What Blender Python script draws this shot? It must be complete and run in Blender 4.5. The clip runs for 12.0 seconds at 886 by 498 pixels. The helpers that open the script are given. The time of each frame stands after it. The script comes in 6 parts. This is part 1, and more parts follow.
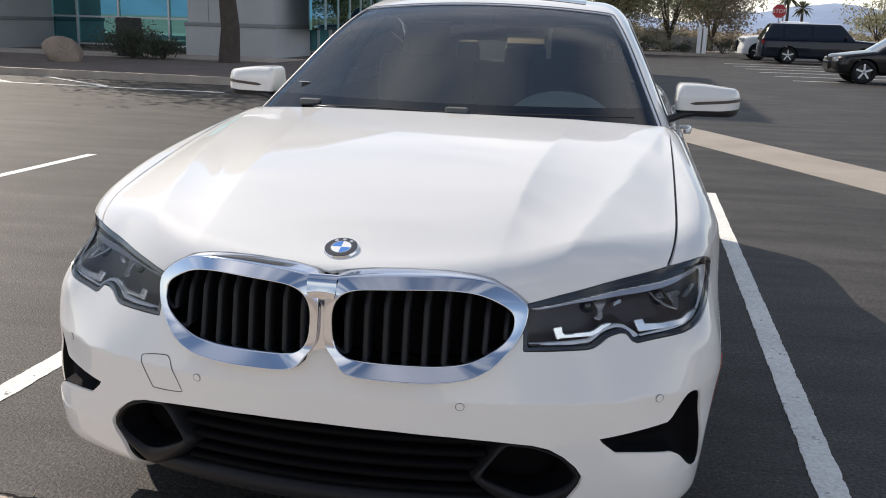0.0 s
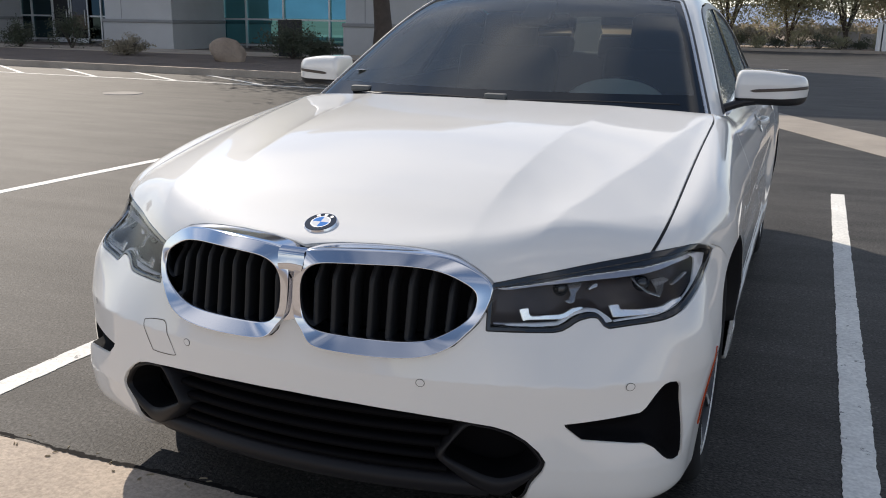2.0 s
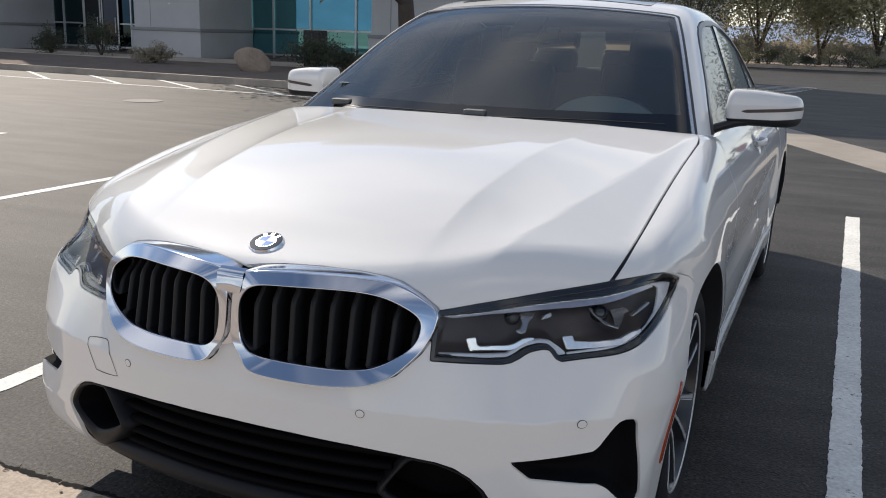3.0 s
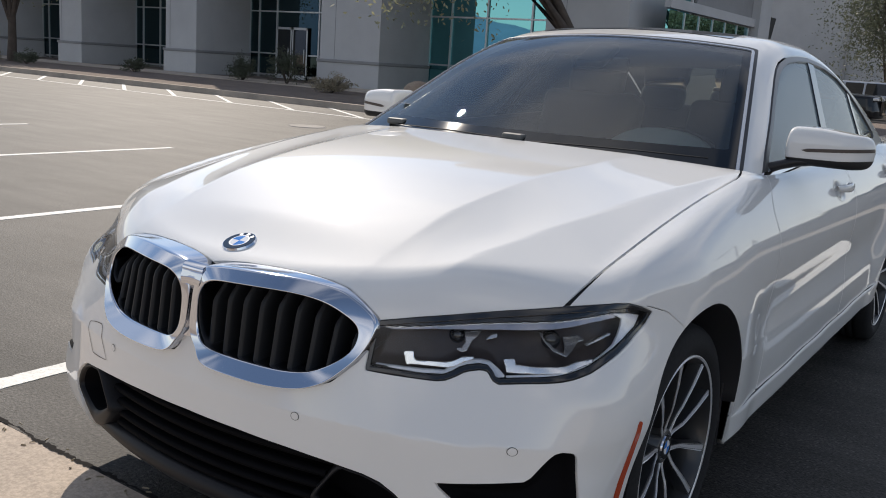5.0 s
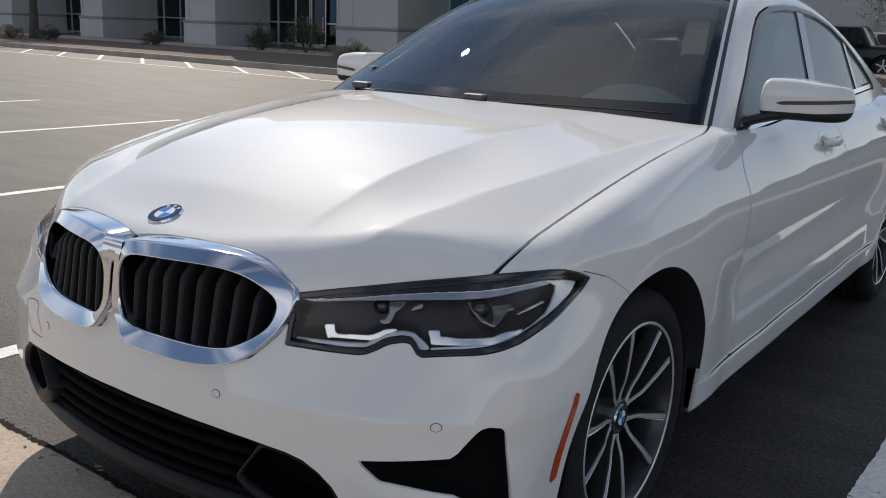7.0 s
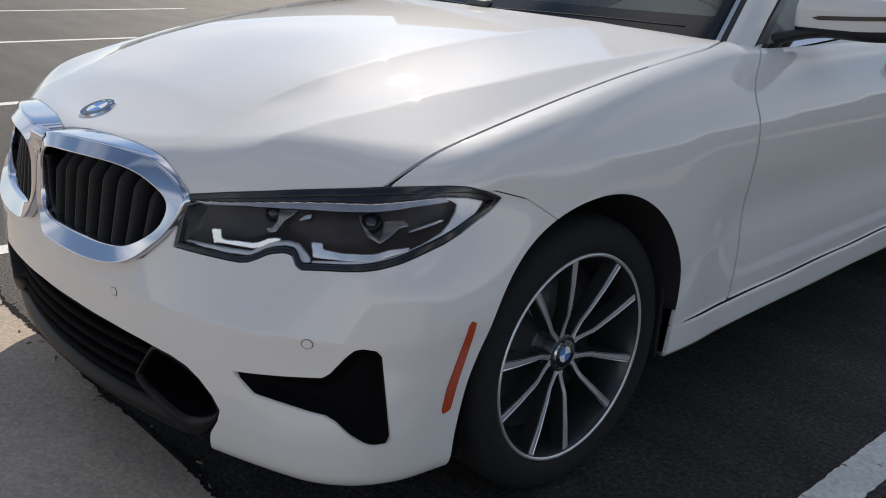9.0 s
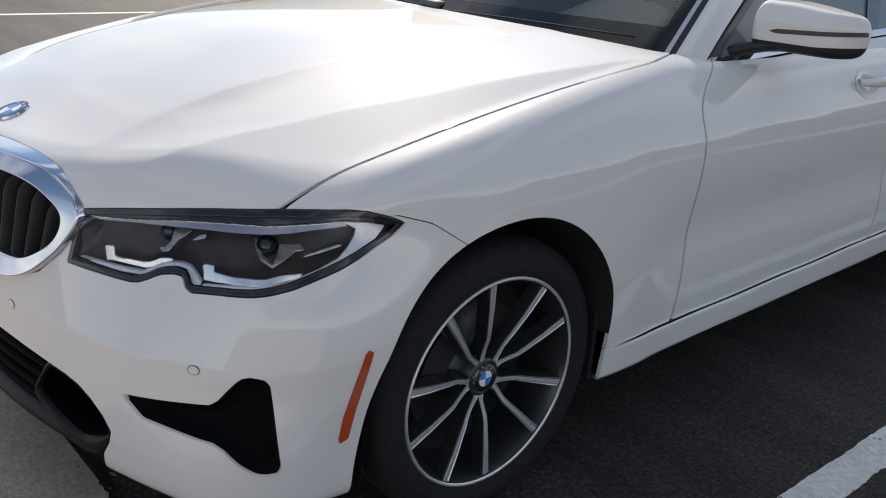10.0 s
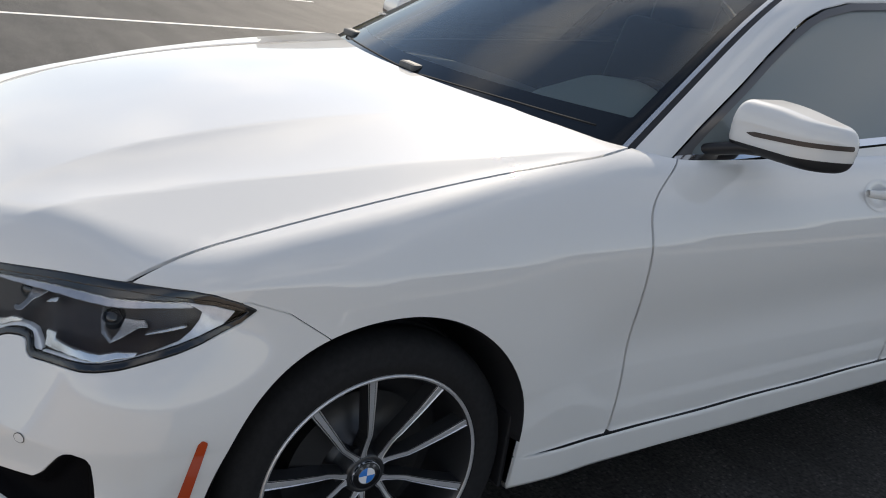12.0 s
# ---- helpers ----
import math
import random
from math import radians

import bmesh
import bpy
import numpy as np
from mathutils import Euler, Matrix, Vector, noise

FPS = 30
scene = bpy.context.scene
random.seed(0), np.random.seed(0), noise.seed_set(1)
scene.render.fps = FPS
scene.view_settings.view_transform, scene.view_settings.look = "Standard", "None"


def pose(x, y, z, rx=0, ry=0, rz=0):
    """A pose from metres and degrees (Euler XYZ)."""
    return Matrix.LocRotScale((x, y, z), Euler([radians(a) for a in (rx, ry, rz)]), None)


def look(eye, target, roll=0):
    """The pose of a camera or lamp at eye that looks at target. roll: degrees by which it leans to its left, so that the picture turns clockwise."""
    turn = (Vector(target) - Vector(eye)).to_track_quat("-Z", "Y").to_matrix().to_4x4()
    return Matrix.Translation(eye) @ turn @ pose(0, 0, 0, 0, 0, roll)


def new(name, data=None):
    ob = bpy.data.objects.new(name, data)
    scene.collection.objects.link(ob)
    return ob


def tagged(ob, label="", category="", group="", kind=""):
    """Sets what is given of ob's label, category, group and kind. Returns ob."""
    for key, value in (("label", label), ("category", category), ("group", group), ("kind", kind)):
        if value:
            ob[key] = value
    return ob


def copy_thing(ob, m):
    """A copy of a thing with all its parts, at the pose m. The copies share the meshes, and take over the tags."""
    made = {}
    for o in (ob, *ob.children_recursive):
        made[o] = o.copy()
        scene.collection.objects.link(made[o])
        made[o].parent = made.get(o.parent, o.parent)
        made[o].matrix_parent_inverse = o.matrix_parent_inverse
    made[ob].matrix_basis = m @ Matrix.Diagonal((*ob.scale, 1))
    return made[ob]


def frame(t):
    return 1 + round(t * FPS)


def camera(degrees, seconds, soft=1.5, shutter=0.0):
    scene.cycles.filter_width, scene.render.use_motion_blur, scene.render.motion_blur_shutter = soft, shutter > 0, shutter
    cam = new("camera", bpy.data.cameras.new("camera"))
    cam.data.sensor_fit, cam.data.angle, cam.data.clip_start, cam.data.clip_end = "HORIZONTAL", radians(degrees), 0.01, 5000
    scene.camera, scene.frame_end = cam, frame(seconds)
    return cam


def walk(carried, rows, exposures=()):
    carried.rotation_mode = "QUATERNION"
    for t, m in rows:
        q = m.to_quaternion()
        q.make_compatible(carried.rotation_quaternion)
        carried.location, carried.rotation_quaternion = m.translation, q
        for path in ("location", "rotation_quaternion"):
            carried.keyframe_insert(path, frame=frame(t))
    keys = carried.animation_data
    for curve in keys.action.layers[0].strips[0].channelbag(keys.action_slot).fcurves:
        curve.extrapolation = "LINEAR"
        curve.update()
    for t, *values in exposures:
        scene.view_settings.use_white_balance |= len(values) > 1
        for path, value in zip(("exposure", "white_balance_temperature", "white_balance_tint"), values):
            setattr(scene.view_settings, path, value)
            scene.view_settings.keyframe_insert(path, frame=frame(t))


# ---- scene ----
cam = camera(52.4, 12.0, soft=1.0)
PATH = [
    (0, (0.632, -1.851, 1.317), (0.251, 0.051, 0.831), 1.7),
    (0.5, (0.745, -1.82, 1.318), (0.301, 0.074, 0.853), 1.7),
    (1, (0.868, -1.796, 1.298), (0.334, 0.073, 0.829), 1.6),
    (1.5, (0.986, -1.787, 1.284), (0.342, 0.043, 0.797), 1.2),
    (2, (1.049, -1.748, 1.277), (0.333, 0.053, 0.785), 1.0),
    (2.5, (1.112, -1.686, 1.28), (0.361, 0.104, 0.8), 1.3),
    (2.7, (1.133, -1.643, 1.283), (0.377, 0.146, 0.807), 1.6),
    (4.3, (1.421, -1.417, 1.276), (0.45, 0.281, 0.861), 2.4),
    (4.5, (1.473, -1.396, 1.267), (0.456, 0.277, 0.858), 2.8),
    (5, (1.571, -1.34, 1.244), (0.46, 0.274, 0.842), 3.9),
    (5.5, (1.644, -1.292, 1.223), (0.471, 0.274, 0.808), 4.0),
    (6, (1.673, -1.241, 1.214), (0.489, 0.313, 0.786), 3.5),
    (6.5, (1.677, -1.185, 1.221), (0.51, 0.376, 0.777), 2.6),
    (7, (1.693, -1.135, 1.236), (0.541, 0.429, 0.758), 2.2),
    (7.2, (1.704, -1.106, 1.219), (0.552, 0.457, 0.739), 2.1),
    (8.8, (1.963, -0.763, 1.188), (0.611, 0.568, 0.555), 3.1),
    (9, (1.986, -0.709, 1.202), (0.619, 0.596, 0.549), 3.1),
    (9.5, (2.017, -0.581, 1.243), (0.644, 0.699, 0.554), 3.4),
    (10, (2.059, -0.484, 1.278), (0.677, 0.778, 0.574), 4.4),
    (10.5, (2.12, -0.366, 1.309), (0.7, 0.849, 0.597), 6.1),
    (11, (2.177, -0.259, 1.355), (0.707, 0.895, 0.642), 7.4),
    (11.5, (2.205, -0.147, 1.381), (0.682, 0.947, 0.685), 8.2),
    (12, (2.19, -0.049, 1.406), (0.643, 1.024, 0.73), 8.5),
]
walk(cam, [(t, look(eye, target, roll)) for t, eye, target, roll in PATH],
     exposures=[(0, 0.85, 7100, 12), (2.5, 0.72, 7050, 12), (4.5, 0.68, 7050, 12), (6.5, 0.50, 7050, 12), (9, 0.46, 7050, 12), (9.5, 0.62, 7100, 12), (10.5, 0.80, 7300, 13), (12, 0.85, 7300, 11)])

# ---- world, sun ----
SUN_AZ, SUN_EL = radians(-52), radians(37)
world = bpy.data.worlds.new("world")
scene.world = world
world.use_nodes = True
wt = world.node_tree
wt.nodes.clear()
sky = wt.nodes.new("ShaderNodeTexSky")
sky.sky_type, sky.sun_disc = "NISHITA", False
sky.sun_elevation, sky.sun_rotation = SUN_EL, SUN_AZ
sky.altitude, sky.air_density, sky.dust_density, sky.ozone_density = 600, 1.0, 0.0, 1.3
# thin streaky cloud over the blue
geo = wt.nodes.new("ShaderNodeTexCoord")
stretch = wt.nodes.new("ShaderNodeMapping")
stretch.inputs["Scale"].default_value = (1.3, 2.0, 3.6)
cloud = wt.nodes.new("ShaderNodeTexNoise")
cloud.inputs["Scale"].default_value, cloud.inputs["Detail"].default_value, cloud.inputs["Roughness"].default_value = 1.3, 4, 0.45
cramp = wt.nodes.new("ShaderNodeValToRGB")
cramp.color_ramp.elements[0].position, cramp.color_ramp.elements[1].position = 0.45, 0.74
blend = wt.nodes.new("ShaderNodeMix")
blend.data_type = "RGBA"
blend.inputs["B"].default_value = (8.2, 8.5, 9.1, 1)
back = wt.nodes.new("ShaderNodeBackground")
back.inputs["Strength"].default_value = 0.088
wout = wt.nodes.new("ShaderNodeOutputWorld")
wt.links.new(geo.outputs["Generated"], stretch.inputs["Vector"])
wt.links.new(stretch.outputs["Vector"], cloud.inputs["Vector"])
wt.links.new(cloud.outputs["Fac"], cramp.inputs["Fac"])
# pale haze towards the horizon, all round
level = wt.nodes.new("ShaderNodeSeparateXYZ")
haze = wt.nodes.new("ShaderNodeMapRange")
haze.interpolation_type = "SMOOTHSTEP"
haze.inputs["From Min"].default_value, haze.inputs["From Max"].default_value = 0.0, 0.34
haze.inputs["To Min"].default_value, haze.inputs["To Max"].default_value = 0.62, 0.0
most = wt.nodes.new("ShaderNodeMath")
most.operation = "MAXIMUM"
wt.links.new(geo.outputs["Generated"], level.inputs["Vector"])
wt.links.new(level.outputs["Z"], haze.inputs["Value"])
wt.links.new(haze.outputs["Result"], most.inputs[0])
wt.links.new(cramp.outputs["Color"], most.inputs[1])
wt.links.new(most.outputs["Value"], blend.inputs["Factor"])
wt.links.new(sky.outputs["Color"], blend.inputs["A"])
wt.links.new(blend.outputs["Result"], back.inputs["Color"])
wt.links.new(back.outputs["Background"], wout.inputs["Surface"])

sun = new("sun", bpy.data.lights.new("sun", "SUN"))
sun.data.energy, sun.data.angle, sun.data.color = 2.85, radians(0.53), (1.0, 0.95, 0.88)
sun.matrix_world = look((0, 0, 30), (-math.sin(SUN_AZ) * 30 * math.cos(SUN_EL) , -math.cos(SUN_AZ) * 30 * math.cos(SUN_EL), 30 - 30 * math.sin(SUN_EL)))

# ---- materials ----
def material(name, colour, rough=0.5, metal=0.0, coat=0.0, spread=0.0, scale=4.0, fine=0.0, fine_scale=200.0, relief=0.0, relief_scale=60.0, relief_depth=0.004, tint=None, spec=0.5):
    """A surface whose colour wanders by spread over blotches and by fine over grain, with an optional relief."""
    m = bpy.data.materials.new(name)
    m.use_nodes = True
    t = m.node_tree
    b = t.nodes["Principled BSDF"]
    b.inputs["Roughness"].default_value, b.inputs["Metallic"].default_value, b.inputs["Coat Weight"].default_value = rough, metal, coat
    b.inputs["Coat Roughness"].default_value = 0.02
    b.inputs["Specular IOR Level"].default_value = spec
    b.inputs["Base Color"].default_value = (*colour, 1)
    where = t.nodes.new("ShaderNodeTexCoord").outputs["Object"]
    out = None
    for amount, size, detail in ((spread, scale, 5), (fine, fine_scale, 2)):
        if amount:
            n = t.nodes.new("ShaderNodeTexNoise")
            n.inputs["Scale"].default_value, n.inputs["Detail"].default_value, n.inputs["Roughness"].default_value = size, detail, 0.6
            t.links.new(where, n.inputs["Vector"])
            r = t.nodes.new("ShaderNodeMapRange")
            r.inputs["From Min"].default_value, r.inputs["From Max"].default_value = 0.28, 0.72
            r.inputs["To Min"].default_value, r.inputs["To Max"].default_value = 1 - amount, 1 + amount
            t.links.new(n.outputs["Fac"], r.inputs["Value"])
            mix = t.nodes.new("ShaderNodeMix")
            mix.data_type, mix.blend_type = "RGBA", "MULTIPLY"
            mix.inputs["Factor"].default_value = 1
            mix.inputs["A"].default_value = (*colour, 1)
            if out:
                t.links.new(out, mix.inputs["A"])
            t.links.new(r.outputs["Result"], mix.inputs["B"])
            out = mix.outputs["Result"]
    if out:
        t.links.new(out, b.inputs["Base Color"])
    if relief:
        n = t.nodes.new("ShaderNodeTexNoise")
        n.inputs["Scale"].default_value, n.inputs["Detail"].default_value = relief_scale, 4
        t.links.new(where, n.inputs["Vector"])
        u = t.nodes.new("ShaderNodeBump")
        u.inputs["Strength"].default_value, u.inputs["Distance"].default_value = relief, relief_depth
        t.links.new(n.outputs["Fac"], u.inputs["Height"])
        t.links.new(u.outputs["Normal"], b.inputs["Normal"])
    return m


paint_white = material("white_paint", (0.715, 0.71, 0.69), rough=0.5, coat=1.0, spread=0.012, scale=3.0, spec=0.05)
paint_white.node_tree.nodes["Principled BSDF"].inputs["Coat IOR"].default_value = 1.62
paint_white.node_tree.nodes["Principled BSDF"].inputs["Coat Roughness"].default_value = 0.02
asphalt = material("asphalt", (0.047, 0.0438, 0.0405), rough=0.66, spread=0.30, scale=0.8, fine=0.65, fine_scale=75, relief=0.9, relief_scale=110, relief_depth=0.004, spec=0.2)


def stones_in(m, size, pale, share):
    """Pale aggregate stones worn bare in a dark binder, and long faint stains."""
    t = m.node_tree
    b = t.nodes["Principled BSDF"]
    under = b.inputs["Base Color"].links[0].from_socket
    where = t.nodes.new("ShaderNodeTexCoord").outputs["Object"]
    cell = t.nodes.new("ShaderNodeTexVoronoi")
    cell.inputs["Scale"].default_value = size
    t.links.new(where, cell.inputs["Vector"])
    pick = t.nodes.new("ShaderNodeSeparateColor")
    t.links.new(cell.outputs["Color"], pick.inputs["Color"])
    chosen = t.nodes.new("ShaderNodeMapRange")
    chosen.inputs["From Min"].default_value, chosen.inputs["From Max"].default_value = 1 - share, 1 - share * 0.4
    t.links.new(pick.outputs["Red"], chosen.inputs["Value"])
    near = t.nodes.new("ShaderNodeMapRange")
    near.inputs["From Min"].default_value, near.inputs["From Max"].default_value = 0.42, 0.25
    t.links.new(cell.outputs["Distance"], near.inputs["Value"])
    both = t.nodes.new("ShaderNodeMath")
    both.operation = "MULTIPLY"
    t.links.new(chosen.outputs["Result"], both.inputs[0])
    t.links.new(near.outputs["Result"], both.inputs[1])
    mix = t.nodes.new("ShaderNodeMix")
    mix.data_type = "RGBA"
    mix.inputs["B"].default_value = (*pale, 1)
    t.links.new(both.outputs["Value"], mix.inputs["Factor"])
    t.links.new(under, mix.inputs["A"])
    smear = t.nodes.new("ShaderNodeMapping")
    smear.inputs["Scale"].default_value = (0.5, 2.2, 1.0)
    t.links.new(where, smear.inputs["Vector"])
    stain = t.nodes.new("ShaderNodeTexNoise")
    stain.inputs["Scale"].default_value, stain.inputs["Detail"].default_value, stain.inputs["Roughness"].default_value = 1.3, 7, 0.62
    t.links.new(smear.outputs["Vector"], stain.inputs["Vector"])
    amount = t.nodes.new("ShaderNodeMapRange")
    amount.inputs["From Min"].default_value, amount.inputs["From Max"].default_value = 0.36, 0.66
    amount.inputs["To Min"].default_value, amount.inputs["To Max"].default_value = 0.60, 1.28
    t.links.new(stain.outputs["Fac"], amount.inputs["Value"])
    wash = t.nodes.new("ShaderNodeMix")
    wash.data_type, wash.blend_type = "RGBA", "MULTIPLY"
    wash.inputs["Factor"].default_value = 1
    t.links.new(mix.outputs["Result"], wash.inputs["A"])
    t.links.new(amount.outputs["Result"], wash.inputs["B"])
    t.links.new(wash.outputs["Result"], b.inputs["Base Color"])


stones_in(asphalt, 75, (0.098, 0.092, 0.086), 0.36)
concrete = material("concrete", (0.44, 0.365, 0.295), rough=0.9, spread=0.2, scale=1.8, fine=0.22, fine_scale=90, relief=0.5, relief_scale=70)
line_paint = material("road_paint", (0.72, 0.71, 0.67), rough=0.75, spread=0.12, scale=5, fine=0.18, fine_scale=60, relief=0.4, relief_scale=90)


def chips(m, under, size, share):
    """Paint worn through to the ground in specks and along scuffs."""
    t = m.node_tree
    b = t.nodes["Principled BSDF"]
    over = b.inputs["Base Color"].links[0].from_socket
    n = t.nodes.new("ShaderNodeTexNoise")
    n.inputs["Scale"].default_value, n.inputs["Detail"].default_value, n.inputs["Roughness"].default_value = size, 8, 0.7
    t.links.new(t.nodes.new("ShaderNodeTexCoord").outputs["Object"], n.inputs["Vector"])
    r = t.nodes.new("ShaderNodeMapRange")
    r.inputs["From Min"].default_value, r.inputs["From Max"].default_value = share, share - 0.04
    t.links.new(n.outputs["Fac"], r.inputs["Value"])
    mix = t.nodes.new("ShaderNodeMix")
    mix.data_type = "RGBA"
    mix.inputs["B"].default_value = (*under, 1)
    t.links.new(r.outputs["Result"], mix.inputs["Factor"])
    t.links.new(over, mix.inputs["A"])
    t.links.new(mix.outputs["Result"], b.inputs["Base Color"])


chips(line_paint, (0.10, 0.097, 0.092), 14, 0.385)
black_plastic = material("black_plastic", (0.020, 0.020, 0.022), rough=0.42, spec=0.35, relief=0.15, relief_scale=400, relief_depth=0.001)
gloss_black = material("gloss_black", (0.008, 0.008, 0.009), rough=0.08, coat=0.6)
chrome = material("chrome", (0.61, 0.63, 0.68), rough=0.08, metal=1.0)
# black plastic made darker: the shade under the bumper is in its colour
lip_shade_black = material("lip_shade_black", (0.009, 0.009, 0.011), rough=0.45, spec=0.22)
grille_black = material("grille_black", (0.011, 0.012, 0.014), rough=0.5, spec=0.3)
rubber = material("rubber", (0.015, 0.015, 0.016), rough=0.85, fine=0.2, fine_scale=80, spec=0.25)
intake_black = material("intake_black", (0.004, 0.004, 0.005), rough=0.75, spec=0.06)
gutter_concrete = material("gutter_concrete", (0.30, 0.265, 0.225), rough=0.9, spread=0.15, scale=1.4, fine=0.14, fine_scale=90, relief=0.5, relief_scale=70)
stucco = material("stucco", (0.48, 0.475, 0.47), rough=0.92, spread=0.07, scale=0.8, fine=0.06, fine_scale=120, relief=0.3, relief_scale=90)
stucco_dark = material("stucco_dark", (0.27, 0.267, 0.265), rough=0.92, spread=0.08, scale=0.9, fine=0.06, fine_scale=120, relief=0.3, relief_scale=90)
office_glass = material("office_glass", (0.05, 0.085, 0.095), rough=0.02, metal=1.0)
teal_glass = material("teal_glass", (0.15, 0.42, 0.46), rough=0.015, metal=1.0)
aluminium = material("aluminium", (0.55, 0.56, 0.57), rough=0.35, metal=0.6)
gravel = material("gravel", (0.17, 0.13, 0.105), rough=0.95, spread=0.2, scale=1.5, fine=0.4, fine_scale=50, relief=1.0, relief_scale=40, relief_depth=0.02)
bark = material("bark", (0.085, 0.065, 0.052), rough=0.95, spread=0.25, scale=6, fine=0.3, fine_scale=60, relief=0.8, relief_scale=30, relief_depth=0.02)
leaf_olive = material("leaf_olive", (0.33, 0.32, 0.20), rough=0.6, spread=0.35, scale=1.2)
leaf_dark = material("leaf_dark", (0.10, 0.112, 0.075), rough=0.6, spread=0.35, scale=1.2)
leaf_dry = material("leaf_dry", (0.33, 0.28, 0.20), rough=0.7, spread=0.3, scale=1.0)


def let_light_through(m, share):
    """Thin leaves: part of the light that falls on one side leaves by the other."""
    t = m.node_tree
    b, out = t.nodes["Principled BSDF"], t.nodes["Material Output"]
    thin, mix = t.nodes.new("ShaderNodeBsdfTranslucent"), t.nodes.new("ShaderNodeMixShader")
    t.links.new(b.inputs["Base Color"].links[0].from_socket, thin.inputs["Color"])
    mix.inputs["Fac"].default_value = share
    t.links.new(b.outputs["BSDF"], mix.inputs[1])
    t.links.new(thin.outputs["BSDF"], mix.inputs[2])
    t.links.new(mix.outputs["Shader"], out.inputs["Surface"])


for foliage in (leaf_olive, leaf_dark, leaf_dry):
    let_light_through(foliage, 0.45)
rock = material("rock", (0.33, 0.25, 0.19), rough=0.95, spread=0.2, scale=2, fine=0.2, fine_scale=30, relief=0.8, relief_scale=12, relief_depth=0.03)
# distance haze is put into this blue base colour
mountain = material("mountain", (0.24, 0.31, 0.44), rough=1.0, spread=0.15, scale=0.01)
far_ground = material("desert_soil", (0.30, 0.235, 0.18), rough=1.0, spread=0.2, scale=0.05, fine=0.1, fine_scale=2)
sign_red = material("sign_red", (0.50, 0.02, 0.025), rough=0.4)
sign_white = material("sign_white", (0.80, 0.80, 0.78), rough=0.4)
post_metal = material("post_metal", (0.33, 0.33, 0.33), rough=0.45, metal=0.7)
block_grey = material("block_grey", (0.33, 0.30, 0.27), rough=0.9, spread=0.1, scale=2)
navy_paint = material("navy_paint", (0.008, 0.011, 0.022), rough=0.3, coat=0.7, spec=0.1)
black_paint = material("black_paint", (0.006, 0.006, 0.007), rough=0.3, coat=0.7, spec=0.1)
silver_paint = material("silver_paint", (0.45, 0.47, 0.50), rough=0.3, metal=0.4, coat=1.0)
dark_glass = material("dark_glass", (0.010, 0.012, 0.013), rough=0.03, coat=0.5)
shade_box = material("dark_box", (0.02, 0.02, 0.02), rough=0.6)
tar = material("tar", (0.020, 0.018, 0.017), rough=0.95, spec=0.1)


def thin_glass(name, tint, ior=1.5, film=0.0):
    """A thin pane: tinted see-through, a mirror sheen that grows at grazing angles, and a pale film for dust and for
    painted-in sky reflection.
    """
    m = bpy.data.materials.new(name)
    m.use_nodes = True
    t = m.node_tree
    t.nodes.clear()
    clear, gloss, mix, fres, dust_sheen, over, out = (t.nodes.new("ShaderNode" + k) for k in ("BsdfTransparent", "BsdfGlossy", "MixShader", "Fresnel", "BsdfDiffuse", "MixShader", "OutputMaterial"))
    clear.inputs["Color"].default_value = (*tint, 1)
    gloss.inputs["Roughness"].default_value = 0.0
    fres.inputs["IOR"].default_value = ior
    dust_sheen.inputs["Color"].default_value = (0.60, 0.72, 0.74, 1)
    over.inputs["Fac"].default_value = film
    t.links.new(fres.outputs["Fac"], mix.inputs["Fac"])
    t.links.new(clear.outputs["BSDF"], mix.inputs[1])
    t.links.new(gloss.outputs["BSDF"], mix.inputs[2])
    t.links.new(mix.outputs["Shader"], over.inputs[1])
    t.links.new(dust_sheen.outputs["BSDF"], over.inputs[2])
    t.links.new(over.outputs["Shader"], out.inputs["Surface"])
    return m


screen_glass = thin_glass("screen_glass", (0.80, 0.88, 0.86), 1.66, 0.022)
# the strong pale film paints bright sky reflection onto the side panes
side_glass = thin_glass("side_glass", (0.58, 0.65, 0.63), 1.9, 0.25)
rear_glass = thin_glass("rear_glass", (0.80, 0.86, 0.84), 1.45)
lens_glass = thin_glass("lens_glass", (0.97, 0.97, 0.97), 1.3)
satin_trim = material("satin_trim", (0.10, 0.10, 0.105), rough=0.32, metal=0.6)
silver_trim = material("silver_trim", (0.62, 0.62, 0.62), rough=0.25, metal=0.9)
lamp_silver = material("lamp_silver", (0.62, 0.61, 0.60), rough=0.18, metal=0.8, coat=0.6)
lamp_bar = material("lamp_bar", (0.40, 0.41, 0.47), rough=0.12, metal=0.3, coat=1.0, spread=0.12, scale=50)
lamp_guide = material("lamp_guide", (0.86, 0.88, 0.92), rough=0.10, metal=0.1, coat=1.0, spread=0.12, scale=60)
lamp_white = material("lamp_white", (0.97, 0.97, 0.95), rough=0.22, metal=0.85, coat=0.3, spread=0.06, scale=60)
lamp_dark = material("lamp_dark", (0.055, 0.040, 0.034), rough=0.35, spread=0.25, scale=20)
amber = material("amber_lens", (0.46, 0.060, 0.016), rough=0.18, coat=0.5)
rim_dark = material("rim_dark", (0.020, 0.0205, 0.022), rough=0.35, coat=0.3)
rim_machined = material("rim_machined", (0.72, 0.72, 0.73), rough=0.36, metal=0.75, fine=0.05, fine_scale=300)
brake_metal = material("brake_metal", (0.06, 0.06, 0.062), rough=0.4, metal=0.8)
badge_blue = material("badge_blue", (0.03, 0.20, 0.60), rough=0.12, coat=0.6)
badge_white = material("badge_white", (0.82, 0.82, 0.82), rough=0.12, coat=0.6)
